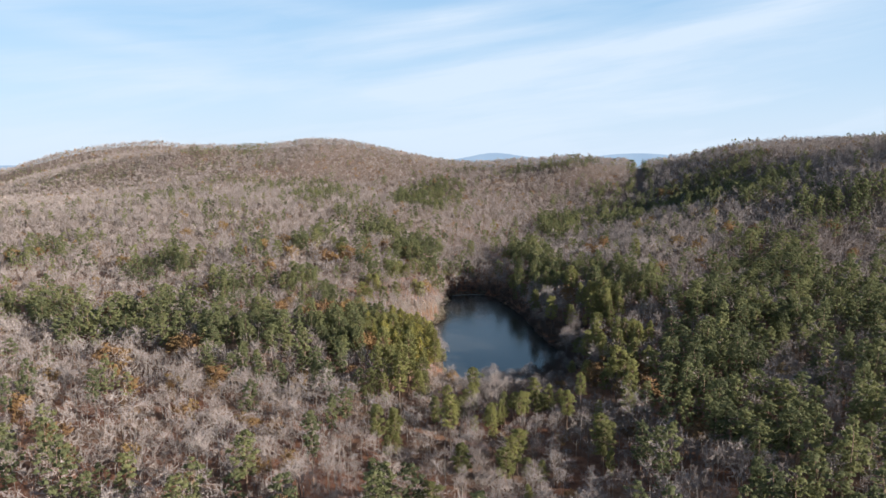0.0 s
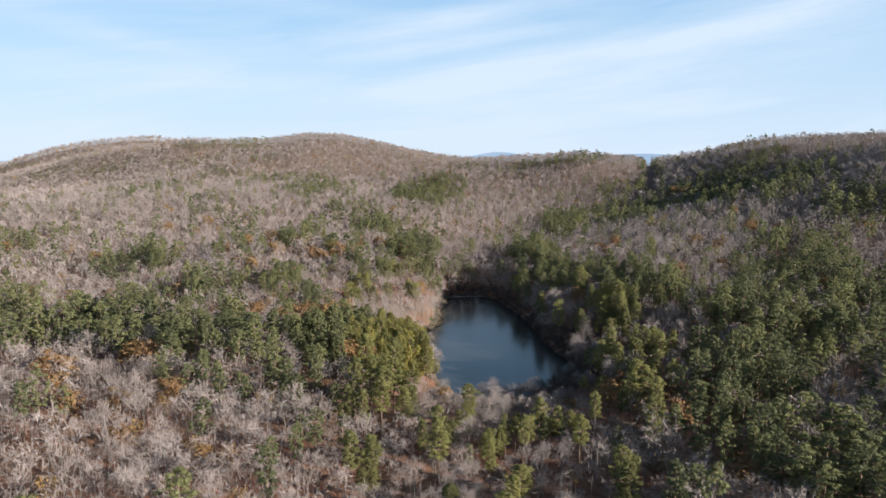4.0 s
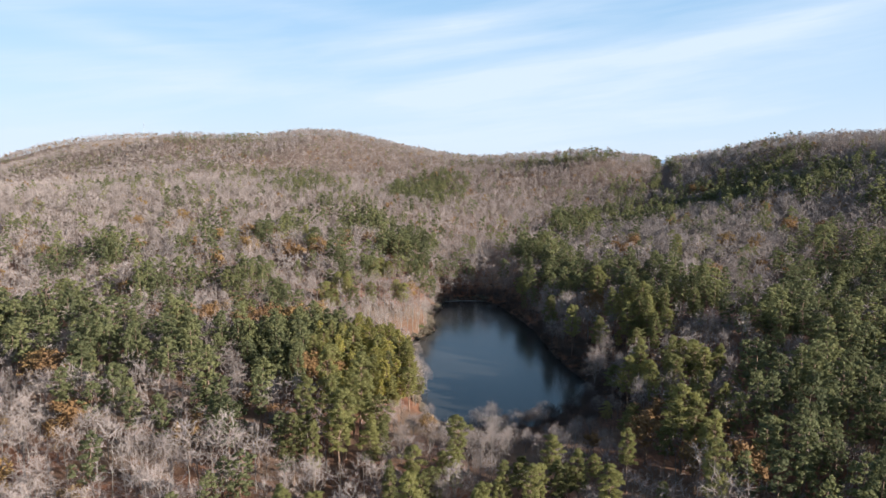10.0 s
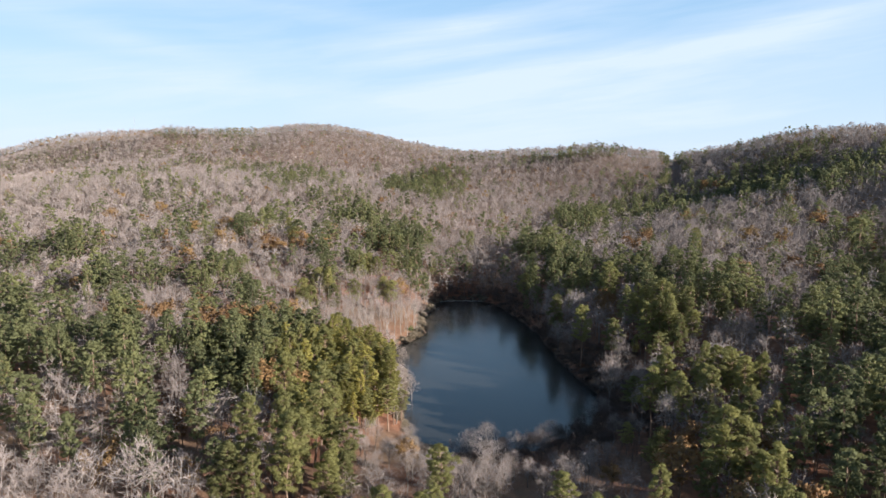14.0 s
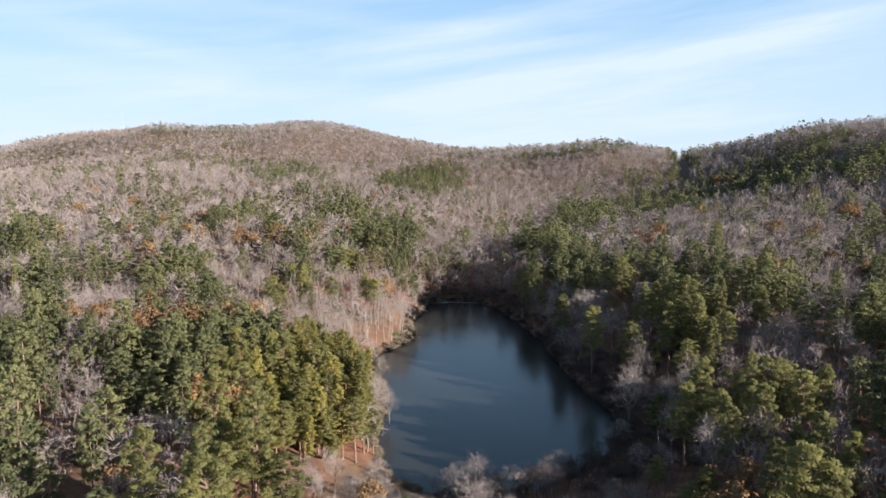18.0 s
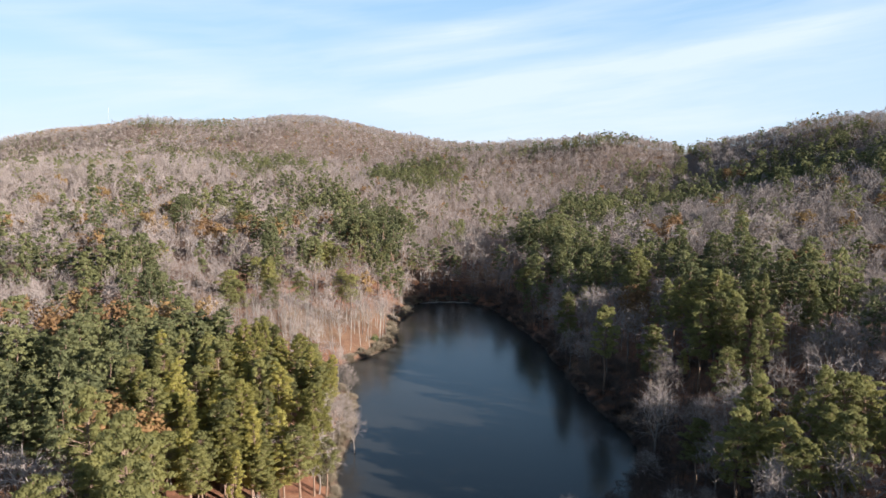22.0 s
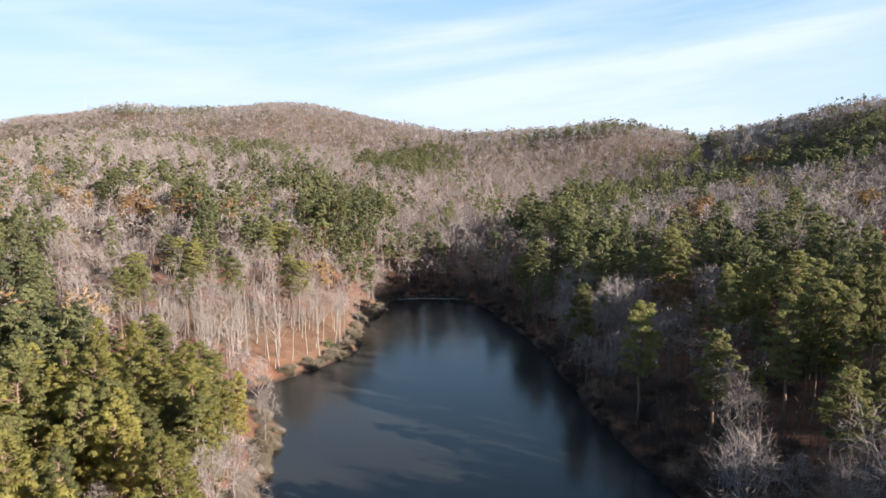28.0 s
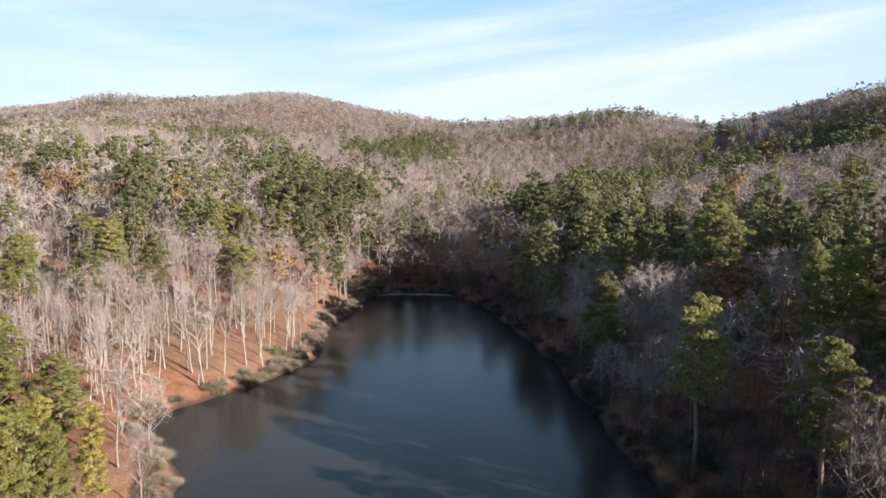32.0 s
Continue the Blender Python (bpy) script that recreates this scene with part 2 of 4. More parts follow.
def lattice(x, y, seed):
    """Smooth value noise, 0 to 1, with cells of one unit."""
    xi, yi = np.floor(x).astype(np.int64), np.floor(y).astype(np.int64)
    u, v = x - xi, y - yi
    u, v = u * u * (3 - 2 * u), v * v * (3 - 2 * v)

    def h(a, b):
        k = (a * 374761393 + b * 668265263 + seed * 974634777) & 0x7FFFFFFF
        k = ((k ^ (k >> 13)) * 1274126177) & 0x7FFFFFFF
        return ((k ^ (k >> 16)) & 0xFFFF) / 65535.0
    return (h(xi, yi) * (1 - u) + h(xi + 1, yi) * u) * (1 - v) + (h(xi, yi + 1) * (1 - u) + h(xi + 1, yi + 1) * u) * v


def shore_distance(x, y):
    """Metres from the water's edge, negative on the water."""
    px, py = (np.array([p[k] for p in SHORE], float) for k in (0, 1))
    best, inside = np.full(x.shape, 1e9), np.zeros(x.shape, bool)
    for a, b, c, e in zip(px, py, np.roll(px, -1), np.roll(py, -1)):
        t = np.clip(((x - a) * (c - a) + (y - b) * (e - b)) / ((c - a) ** 2 + (e - b) ** 2), 0, 1)
        best = np.minimum(best, np.hypot(x - a - t * (c - a), y - b - t * (e - b)))
        if b != e:
            inside ^= ((b > y) != (e > y)) & (x < (c - a) * (y - b) / (e - b) + a)
    return np.where(inside, -best, best)


def ground_height(x, y):
    x, y = np.asarray(x, float), np.asarray(y, float)
    h = np.full(x.shape, 3.0)
    for cx, cy, r, z in LEFT_HILLS + RIGHT_HILLS + FAR_HILLS:
        h = h + z * np.exp(-((x - cx) ** 2 + (y - cy) ** 2) / r ** 2)
    # the trench of the cut over the saddle
    along = np.clip(((x - 175) * 69 + (y - 1000) * 430) / (69 ** 2 + 430 ** 2), 0, 1)
    h = h - 6 * np.exp(-((x - 175 - 69 * along) ** 2 + (y - 1000 - 430 * along) ** 2) / 12 ** 2)
    far = np.clip((np.hypot(x, y - 600) - 500) / 700, 0, 1)
    h = h + (lattice(x / 95, y / 95, 3) - 0.5) * (4 + 9 * far) + (lattice(x / 34, y / 34, 5) - 0.5) * 2.2
    s = shore_distance(x, y)
    steep = np.where(x > -10, 20.0, 23.0)
    bank = np.maximum(h, 3) * (1 - np.exp(-np.maximum(s, 0) / steep)) + np.clip(s, 0, 2) * 0.35
    return np.where(s < 0, np.maximum(s * 0.35, -3.0), bank)


def graded(core, step, reach, growth):
    """Grid lines: even over the core, then wider and wider out to the reach."""
    a = list(np.arange(core[0], core[1] + 1, step))
    d = step
    while a[-1] < reach[1]:
        d *= growth
        a.append(a[-1] + d)
    d = step
    while a[0] > reach[0]:
        d *= growth
        a.insert(0, a[0] - d)
    return np.array(a)


def surface(name, co, tris, mat, tint=None):
    """A mesh object from arrays of places and triangles (or quads)."""
    me = bpy.data.meshes.new(name)
    k = tris.shape[1]
    me.vertices.add(len(co))
    me.vertices.foreach_set("co", np.ascontiguousarray(co, np.float32).ravel())
    me.loops.add(tris.size)
    me.loops.foreach_set("vertex_index", np.ascontiguousarray(tris, np.int32).ravel())
    me.polygons.add(len(tris))
    me.polygons.foreach_set("loop_start", np.arange(0, tris.size, k, dtype=np.int32))
    if tint is not None:
        me.attributes.new("tint", "FLOAT", "FACE").data.foreach_set("value", np.ascontiguousarray(tint, np.float32))
    me.update(calc_edges=True)
    me.materials.append(mat)
    return me


gx = graded((-420, 420), 6.0, (-4600, 4600), 1.07)
gy = graded((150, 900), 6.0, (-2600, 4700), 1.06)
X, Y = np.meshgrid(gx, gy)
n = len(gx)
cell = np.arange(len(gy) - 1)[:, None] * n + np.arange(n - 1)[None, :]
cell = cell.ravel()
ground = new("ground", surface("ground", np.stack([X.ravel(), Y.ravel(), ground_height(X, Y).ravel()], 1), np.stack([cell, cell + 1, cell + n + 1, cell + n], 1), litter))
ground.data.polygons.foreach_set("use_smooth", np.ones(len(ground.data.polygons), bool))
tagged(ground, "hilly forest floor covered with russet fallen leaves", "ground", kind="structure")

bm = bmesh.new()
bm.faces.new([bm.verts.new((x + (x + 20) * 0.05, y + (y - 465) * 0.03, 0.0)) for x, y in SHORE])
bmesh.ops.triangulate(bm, faces=bm.faces[:])
me = bpy.data.meshes.new("water")
bm.to_mesh(me)
bm.free()
me.materials.append(water_mat)
water = tagged(new("water", me), "calm dark blue pond mirroring sky and woods", "pond", kind="structure")

# ridges at the edge of sight, their haze put into a blue glow
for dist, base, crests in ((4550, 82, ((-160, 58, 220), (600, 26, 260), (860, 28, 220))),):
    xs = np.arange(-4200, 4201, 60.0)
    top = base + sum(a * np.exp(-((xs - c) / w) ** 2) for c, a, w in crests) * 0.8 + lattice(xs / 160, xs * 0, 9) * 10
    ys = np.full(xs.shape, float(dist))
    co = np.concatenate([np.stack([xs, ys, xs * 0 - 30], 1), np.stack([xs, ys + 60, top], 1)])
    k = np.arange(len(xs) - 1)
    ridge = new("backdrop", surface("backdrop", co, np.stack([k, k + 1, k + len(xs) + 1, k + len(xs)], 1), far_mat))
    tagged(ridge, "distant mountain ridge on the horizon, haze painted as blue glow", "mountains", kind="structure")

# ---- trees: shapes ----
rng = np.random.default_rng(11)


def unit(v):
    return v / (np.linalg.norm(v, axis=-1, keepdims=True) + 1e-9)


class Shape:
    """Triangles gathered piece by piece, each with a material slot."""

    def __init__(self):
        self.co, self.tri, self.slot, self.count = [], [], [], 0

    def add(self, co, tri, slot=0):
        co, tri = np.asarray(co, float), np.asarray(tri, int)
        self.co.append(co)
        self.tri.append(tri + self.count)
        self.slot.append(np.full(len(tri), slot))
        self.count += len(co)

    def done(self):
        return np.concatenate(self.co), np.concatenate(self.tri), np.concatenate(self.slot)


def tube(s, path, radii, sides, slot=0):
    """A tapered, open tube along a path."""
    path = np.asarray(path, float)
    run = unit(np.gradient(path, axis=0))
    a = unit(np.cross(run, np.where(np.abs(run[:, 2:3]) > 0.9, (1.0, 0, 0), (0, 0, 1.0))))
    b = np.cross(run, a)
    ang = np.arange(sides) * 2 * np.pi / sides
    co = path[:, None] + np.asarray(radii)[:, None, None] * (np.cos(ang)[None, :, None] * a[:, None] + np.sin(ang)[None, :, None] * b[:, None])
    tri = []
    for i in range(len(path) - 1):
        for j in range(sides):
            p, q, r, t = i * sides + j, i * sides + (j + 1) % sides, (i + 1) * sides + j, (i + 1) * sides + (j + 1) % sides
            tri += [(p, q, t), (p, t, r)]
    s.add(co.reshape(-1, 3), tri, slot)


def slivers(s, p, q, w, slot=0):
    """Thin twigs from p to q, each one long triangle of width w at its foot."""
    side = unit(np.cross(q - p, rng.normal(size=p.shape))) * (w / 2)[:, None]
    co = np.stack([p - side, p + side, q], 1).reshape(-1, 3)
    s.add(co, np.arange(len(co)).reshape(-1, 3), slot)


def flakes(s, c, size, slot=0, face=None, thin=1.0):
    """Leafy scraps: uneven triangles round the places c that lie across the directions face."""
    n = unit((face if face is not None else 0) + rng.normal(size=(len(c), 3)) * (0.55 if face is not None else 1.0))
    a = unit(np.cross(n, rng.normal(size=n.shape)))
    b = np.cross(n, a)
    ang = rng.uniform(0, 6.28, (len(c), 1)) + np.array([0, 2.1, 4.2]) + rng.uniform(-0.5, 0.5, (len(c), 3))
    r = size[:, None] * rng.uniform(0.6, 1.2, (len(c), 3)) * np.array([1.35 if thin < 1 else 1.0, 1.0, 1.0])
    b = b * thin
    ang[:, 0] = np.where(thin < 1, rng.uniform(-0.3, 0.3, len(c)), ang[:, 0])
    v = (np.cos(ang) * r)[..., None] * a[:, None] + (np.sin(ang) * r)[..., None] * b[:, None]
    co = (c[:, None] + v).reshape(-1, 3)
    s.add(co, np.arange(len(co)).reshape(-1, 3), slot)


G = (1 + 5 ** 0.5) / 2
ICO = unit(np.array([(-1, G, 0), (1, G, 0), (-1, -G, 0), (1, -G, 0), (0, -1, G), (0, 1, G), (0, -1, -G), (0, 1, -G), (G, 0, -1), (G, 0, 1), (-G, 0, -1), (-G, 0, 1)]))
ICO_TRI = ((0, 11, 5), (0, 5, 1), (0, 1, 7), (0, 7, 10), (0, 10, 11), (1, 5, 9), (5, 11, 4), (11, 10, 2), (10, 7, 6), (7, 1, 8), (3, 9, 4), (3, 4, 2), (3, 2, 6), (3, 6, 8), (3, 8, 9), (4, 9, 5), (2, 4, 11), (6, 2, 10), (8, 6, 7), (9, 8, 1))
OCT = np.array([(1, 0, 0), (0, 1, 0), (-1, 0, 0), (0, -1, 0), (0, 0, 1), (0, 0, -1)], float)
OCT_TRI = ((0, 1, 4), (1, 2, 4), (2, 3, 4), (3, 0, 4), (1, 0, 5), (2, 1, 5), (3, 2, 5), (0, 3, 5))


def tuft(s, c, r, fine, slot=1):
    """The dense heart of a clump of needles: a ragged lump."""
    co, tri = (ICO, ICO_TRI) if fine else (OCT, OCT_TRI)
    turn = np.array(Euler(rng.uniform(0, 6.28, 3)).to_matrix())
    s.add(c + (co @ turn.T) * (r, r, r * 0.62) * rng.uniform(0.6, 1.3, (len(co), 1)), tri, slot)


def bare_tree(limbs, twigs, sides, width, two=False, spread=1.0, low=0.36):
    """A leafless hardwood about 17 m high: limbs that fan out from the trunk and end in sprays. Slot 0: trunk and limbs; slot 1: twigs."""
    s, t = Shape(), Shape()
    H, R = 17.0, 4.7 * spread
    lean = rng.normal(0, 0.5, 2)
    zs = np.linspace(-0.6, H * 0.7, 5)
    path = np.stack([lean[0] * (zs / H) ** 2 + rng.normal(0, 0.12, 5), lean[1] * (zs / H) ** 2 + rng.normal(0, 0.12, 5), zs], 1)
    stem(s, path, np.linspace(0.2, 0.06, 5), sides)
    heart = np.array([lean[0] * 0.4, lean[1] * 0.4, H * (low + 0.1)])
    room = np.array([R, R, H * (0.86 - low)])
    knobs = rng.normal(size=(5, 3))

    def rim(v):
        """The crown's uneven outline in the directions v."""
        lump = 1 + 0.2 * np.sin(3.1 * (v @ knobs[:3].T)).mean(1, keepdims=True) + 0.1 * np.sin(6.0 * (v @ knobs[3:].T)).mean(1, keepdims=True)
        return heart + v * room * lump

    # limbs: from the trunk, first out, then up
    up = (np.arange(limbs) + rng.uniform(0.2, 0.8, limbs)) / limbs
    a = np.arange(limbs) * 2.4 + rng.uniform(-0.5, 0.5, limbs)
    rise = np.radians(12 + 74 * up)
    v = np.stack([np.cos(a) * np.cos(rise), np.sin(a) * np.cos(rise), np.sin(rise)], 1)
    tips = heart + (rim(v) - heart) * rng.uniform(0.68, 0.9, (limbs, 1))
    zf = H * (low * 0.8 + (0.66 - low * 0.8) * up)
    feet = np.stack([np.interp(zf, zs, path[:, i]) for i in range(3)], 1)
    mids = feet * 0.5 + tips * 0.5 + np.stack([np.cos(a), np.sin(a), a * 0 - 0.4], 1) * 0.09 * R
    if sides > 4:
        for foot, mid, tip, u in zip(feet, mids, tips, up):
            tube(t, [foot, mid, tip], [0.1 * (1.25 - u), 0.055 * (1.25 - u), 0.012], 3, 0)
    else:
        slivers(t, feet, tips, np.maximum(0.1 * (1.2 - up), width * 0.7), 0)
    # boughs along the limbs and the sprays of twigs on them
    n2 = max(limbs, twigs // 9)
    k = rng.integers(0, limbs, n2)
    f = rng.uniform(0.3, 1.0, (n2, 1))
    p = np.where(f < 0.5, feet[k] * (1 - 2 * f) + mids[k] * 2 * f, mids[k] * (2 - 2 * f) + tips[k] * (2 * f - 1))
    v = unit((p - heart) / room + rng.normal(0, 0.42, (n2, 3)) + (0, 0, 0.25))
    v[:, 2] = np.abs(v[:, 2]) - 0.12
    q = p + (rim(unit(v)) - p) * rng.uniform(0.6, 0.92, (n2, 1))
    slivers(t, p, q, np.full(n2, width), 1)
    n3 = twigs - n2
    k = rng.integers(0, n2, n3)
    g = rng.uniform(0.3, 1.0, (n3, 1))
    p3 = p[k] * (1 - g) + q[k] * g
    out = unit(unit(q[k] - p[k]) + rng.normal(0, 0.48 if sides else 0.6, (n3, 3)) + (0, 0, 0.12))
    slivers(t, p3, p3 + out * rng.uniform(0.07, 0.15, (n3, 1)) * H * 0.9, width * rng.uniform(0.55, 1.1, n3), 1)
    return (s, t) if two else joined(s, t)


def joined(*shapes):
    s = Shape()
    for one in shapes:
        for co, tri, slot in zip(one.co, one.tri, one.slot):
            s.co.append(co), s.slot.append(slot)
        s.tri += [tri + s.count for tri in one.tri]
        s.count += one.count
    return s


def stem(s, path, radii, sides):
    """A trunk: a tube, or two crossed blades where it stands far off."""
    if sides:
        tube(s, path, radii, sides)
    else:
        p = np.repeat(np.asarray(path[:1], float), 2, 0)
        slivers(s, p, np.repeat(np.asarray(path[-1:], float), 2, 0), np.full(2, radii[0] * 2.2))


def pine_tree(lumps, scraps, size, sides, two=False, slim=1.0, bottom=0.5):
    """A loblolly-like pine about 23 m high. Slot 0: trunk and branches; slot 1: needles."""
    s, t = Shape(), Shape()
    H, R = 23.0, 3.9 * slim
    near = sides > 4
    zs = np.linspace(-0.6, H * 0.95, 5)
    bend = rng.normal(0, 0.3, (5, 2)) * [[0], [0.6], [1], [1], [1]]
    path = np.column_stack([bend, zs])
    stem(s, path, np.linspace(0.3, 0.05, 5), sides)
    phase = rng.uniform(0, 6.28, 3)
    per = max(2, scraps // lumps)
    thick = 0.82 if near else 0.95 if lumps > 40 else 1.1 if lumps > 20 else 1.35 if lumps > 12 else 1.8 if lumps > 5 else 2.4
    for k in range(lumps):
        # uneven boughs under a rounded top, each ending in a cushion of needle sprays
        u = (k + rng.uniform(0.0, 1.0)) / lumps
        a = k * 2.4 + rng.uniform(-0.7, 0.7)
        body = (1 - u ** 2.3) ** 0.55 * (0.62 + 0.38 * min(1.0, u / 0.35))
        r = R * body * (1 + 0.25 * math.sin(2 * a + phase[0] + 5 * u) + 0.16 * math.sin(3 * a + phase[1] - 9 * u)) * rng.uniform(0.45, 1.05)
        z = H * (bottom + (0.94 - bottom) * u)
        foot = np.array([np.interp(z, zs, path[:, 0]), np.interp(z, zs, path[:, 1]), z])
        out = np.array([math.cos(a), math.sin(a), 0.0])
        heart = foot + out * r * 0.82 + (0, 0, (0.1 + 0.3 * u) * r + rng.uniform(-0.5, 0.5))
        if near:
            tube(t, [foot - (0, 0, 0.5), foot * 0.5 + heart * 0.5 - (0, 0, 0.08 * r), heart], [0.07, 0.045, 0.02], 3, 0)
        big = thick * rng.uniform(0.72, 1.35) * (1.1 - 0.3 * u)
        flat = np.array([big, big, big * (0.5 if sides else 0.6)])
        tuft(t, heart - (0, 0, 0.12 * big), big * (0.45 if near else 0.62 if sides else 0.85), False)
        v = unit(rng.normal(size=(per, 3)) + out * 0.25 + (0, 0, 0.5))
        at = heart + v * flat * rng.uniform(0.62, 1.12, (per, 1))
        # the sprays lie over the cushion like shingles, tips out and up
        way = rng.normal(size=(per, 3)) + v * 0.35 + (0, 0, 0.35)
        way = unit(way - v * (way * v).sum(1, keepdims=True) * 0.75)
        long = size * rng.uniform(0.7, 1.35, (per, 1))
        side = unit(np.cross(way, v + rng.normal(0, 0.3, (per, 3)))) * long * (0.3 if near else 0.42 if sides else 0.55)
        co = np.stack([at - way * long * 0.5 - side * 0.8, at - way * long * 0.3 + side, at + way * long * 0.8], 1).reshape(-1, 3)
        t.add(co, np.arange(len(co)).reshape(-1, 3), 1)
    return (s, t) if two else joined(s, t)


def leafy_tree(clumps, scraps, size, sides, two=False):
    """A round-headed hardwood about 15 m high that still holds its dry leaves."""
    s, t = Shape(), Shape()
    H, R = 15.0, 4.2
    path = np.column_stack([rng.normal(0, 0.15, (4, 2)), np.linspace(-0.6, H * 0.75, 4)])
    stem(s, path, [0.26, 0.2, 0.13, 0.05], sides)
    for k in range(clumps):
        v = unit(rng.normal(size=3) * (1, 1, 0.9) + (0, 0, 0.25))
        c = np.array([0, 0, H * 0.62]) + v * (R, R, H * 0.34) * rng.uniform(0.45, 1.0)
        if sides > 4:
            tube(t, [(0, 0, c[2] * 0.6), c * (0.5, 0.5, 0.85), c], [0.08, 0.05, 0.015], 3, 0)
        tuft(t, c, 0.6, scraps > 8)
        off = unit(rng.normal(size=(scraps, 3))) * rng.uniform(0.7, 1.5, (scraps, 1)) * (1.0, 1.0, 0.7)
        flakes(t, c + off, size * rng.uniform(0.7, 1.25, scraps), 1, unit(off + v * 1.2))
    return (s, t) if two else joined(s, t)


def trunk_mesh(name, shape, mat):
    co, tri, slot = shape.done()
    mats = mat if isinstance(mat, tuple) else (mat,)
    me = surface(name, co, tri, mats[0])
    if len(mats) > 1:
        me.materials.append(mats[1])
        me.polygons.foreach_set("material_index", slot.astype(np.int32))
    return me


def planted(name, shapes, kind, x, y, z, turn, size, tint, mats):
    """Many trees as one mesh: the shapes, set out at the places given."""
    cos, tris, slots, tints, base = [], [], [], [], 0
    for k, shape in enumerate(shapes):
        co, tri, slot = shape.done()
        m = np.nonzero(kind == k)[0]
        if not len(m):
            continue
        c, s = np.cos(turn[m])[:, None], np.sin(turn[m])[:, None]
        w, h = size[m][:, :1], size[m][:, 1:]
        px = (co[:, 0] * c - co[:, 1] * s) * w + x[m][:, None]
        py = (co[:, 0] * s + co[:, 1] * c) * w + y[m][:, None]
        pz = co[:, 2] * h + z[m][:, None]
        cos.append(np.stack([px, py, pz], 2).reshape(-1, 3))
        tris.append((tri[None] + (base + np.arange(len(m)) * len(co))[:, None, None]).reshape(-1, 3))
        base += len(m) * len(co)
        slots.append(np.tile(slot, len(m)))
        tints.append(np.repeat(tint[m], len(tri)))
    me = surface(name, np.concatenate(cos), np.concatenate(tris), mats[0], np.concatenate(tints))
    me.materials.append(mats[1])
    me.polygons.foreach_set("material_index", np.concatenate(slots).astype(np.int32))
    return new(name, me)


# ---- where the trees stand ----
# stands of pine: centre, half widths, share of pines
STANDS_FAR_LEFT = [
    (-867, 1249, 50, 52, 0.5), (-1247, 1631, 67, 148, 0.6), (-752, 1251, 42, 44, 0.5), (-578, 1208, 61, 54, 0.4), (-499, 925, 35, 76, 0.3), (-519, 1291, 46, 67, 0.45),
    (-277, 936, 40, 88, 0.55), (-306, 1098, 23, 39, 0.45), (-418, 1069, 28, 33, 0.5), (-137, 1018, 51, 112, 0.85), (-191, 837, 21, 47, 0.4),
]
STANDS_LEFT = [
    (-130, 1083, 38, 84, 0.85), (-160, 969, 17, 38, 0.6), (-148, 749, 34, 66, 0.92), (-100, 655, 24, 48, 0.92), (-76, 600, 13, 25, 0.7), (-100, 551, 9, 19, 0.85),
    (-109, 503, 8, 20, 0.85), (-186, 652, 8, 25, 0.85), (-239, 936, 23, 50, 0.5), (-357, 1070, 42, 75, 0.35), (-466, 1076, 45, 62, 0.4),
]
STANDS_RIDGES = [
    (-612, 1301, 39, 27, 0.7), (-552, 1362, 59, 68, 0.6), (-780, 1258, 41, 48, 0.5), (-352, 750, 14, 31, 0.3), (97, 1164, 40, 20, 0.75), (34, 1194, 22, 20, 0.55),
    (-92, 1220, 46, 17, 0.6), (44, 1183, 68, 32, 0.5), (258, 870, 67, 128, 0.7), (291, 660, 53, 36, 0.7), (284, 991, 56, 56, 0.75), (218, 970, 50, 43, 0.65),
    (147, 1032, 40, 45, 0.65), (134, 898, 67, 100, 0.6),
]
STANDS_LEFT_SLOPE = [
    (-452, 580, 30, 49, 0.45), (-312, 570, 24, 53, 0.6), (-199, 594, 16, 34, 0.3), (-327, 425, 31, 38, 0.75), (-237, 390, 30, 49, 0.7), (-153, 370, 20, 44, 0.8),
    (-203, 487, 17, 23, 0.5), (-128, 423, 18, 40, 0.65), (-117, 550, 9, 19, 0.4), (-104, 724, 18, 40, 0.8), (-187, 375, 14, 23, 0.6), (-158, 492, 14, 23, 0.75),
    (-133, 471, 9, 11, 0.6), (-109, 467, 8, 20, 0.75), (-74, 507, 8, 12, 0.5), (-133, 453, 8, 16, 0.7), (-281, 526, 25, 41, 0.5), (-198, 467, 24, 28, 0.6),
]
STANDS_RIGHT = [
    (52, 860, 36, 100, 0.9), (14, 640, 26, 44, 0.9), (-8, 583, 9, 23, 0.8), (17, 578, 14, 31, 0.75), (37, 548, 13, 28, 0.75), (53, 525, 22, 36, 0.85),
    (72, 514, 24, 36, 0.9), (102, 550, 14, 23, 0.88), (78, 476, 13, 29, 0.7), (21, 548, 18, 40, 0.8), (67, 434, 33, 58, 0.6), (74, 455, 24, 28, 0.95), (137, 504, 43, 50, 0.55),
    (185, 508, 36, 69, 0.75), (121, 385, 40, 52, 0.7), (192, 426, 31, 61, 0.75), (77, 336, 31, 31, 0.85), (40, 372, 12, 26, 0.85),
]
STANDS_NEAR_RIGHT = [
    (62, 314, 34, 24, 0.8), (26, 326, 17, 22, 0.9), (78, 288, 22, 27, 0.75), (98, 243, 26, 37, 0.75), (6, 223, 9, 23, 0.7), (-11, 264, 11, 10, 0.55),
    (145, 305, 17, 37, 0.5), (38, 238, 8, 25, 0.35), (40, 312, 19, 30, 0.75), (78, 313, 27, 27, 0.8), (17, 276, 8, 9, 0.9), (1, 272, 8, 8, 0.7),
]
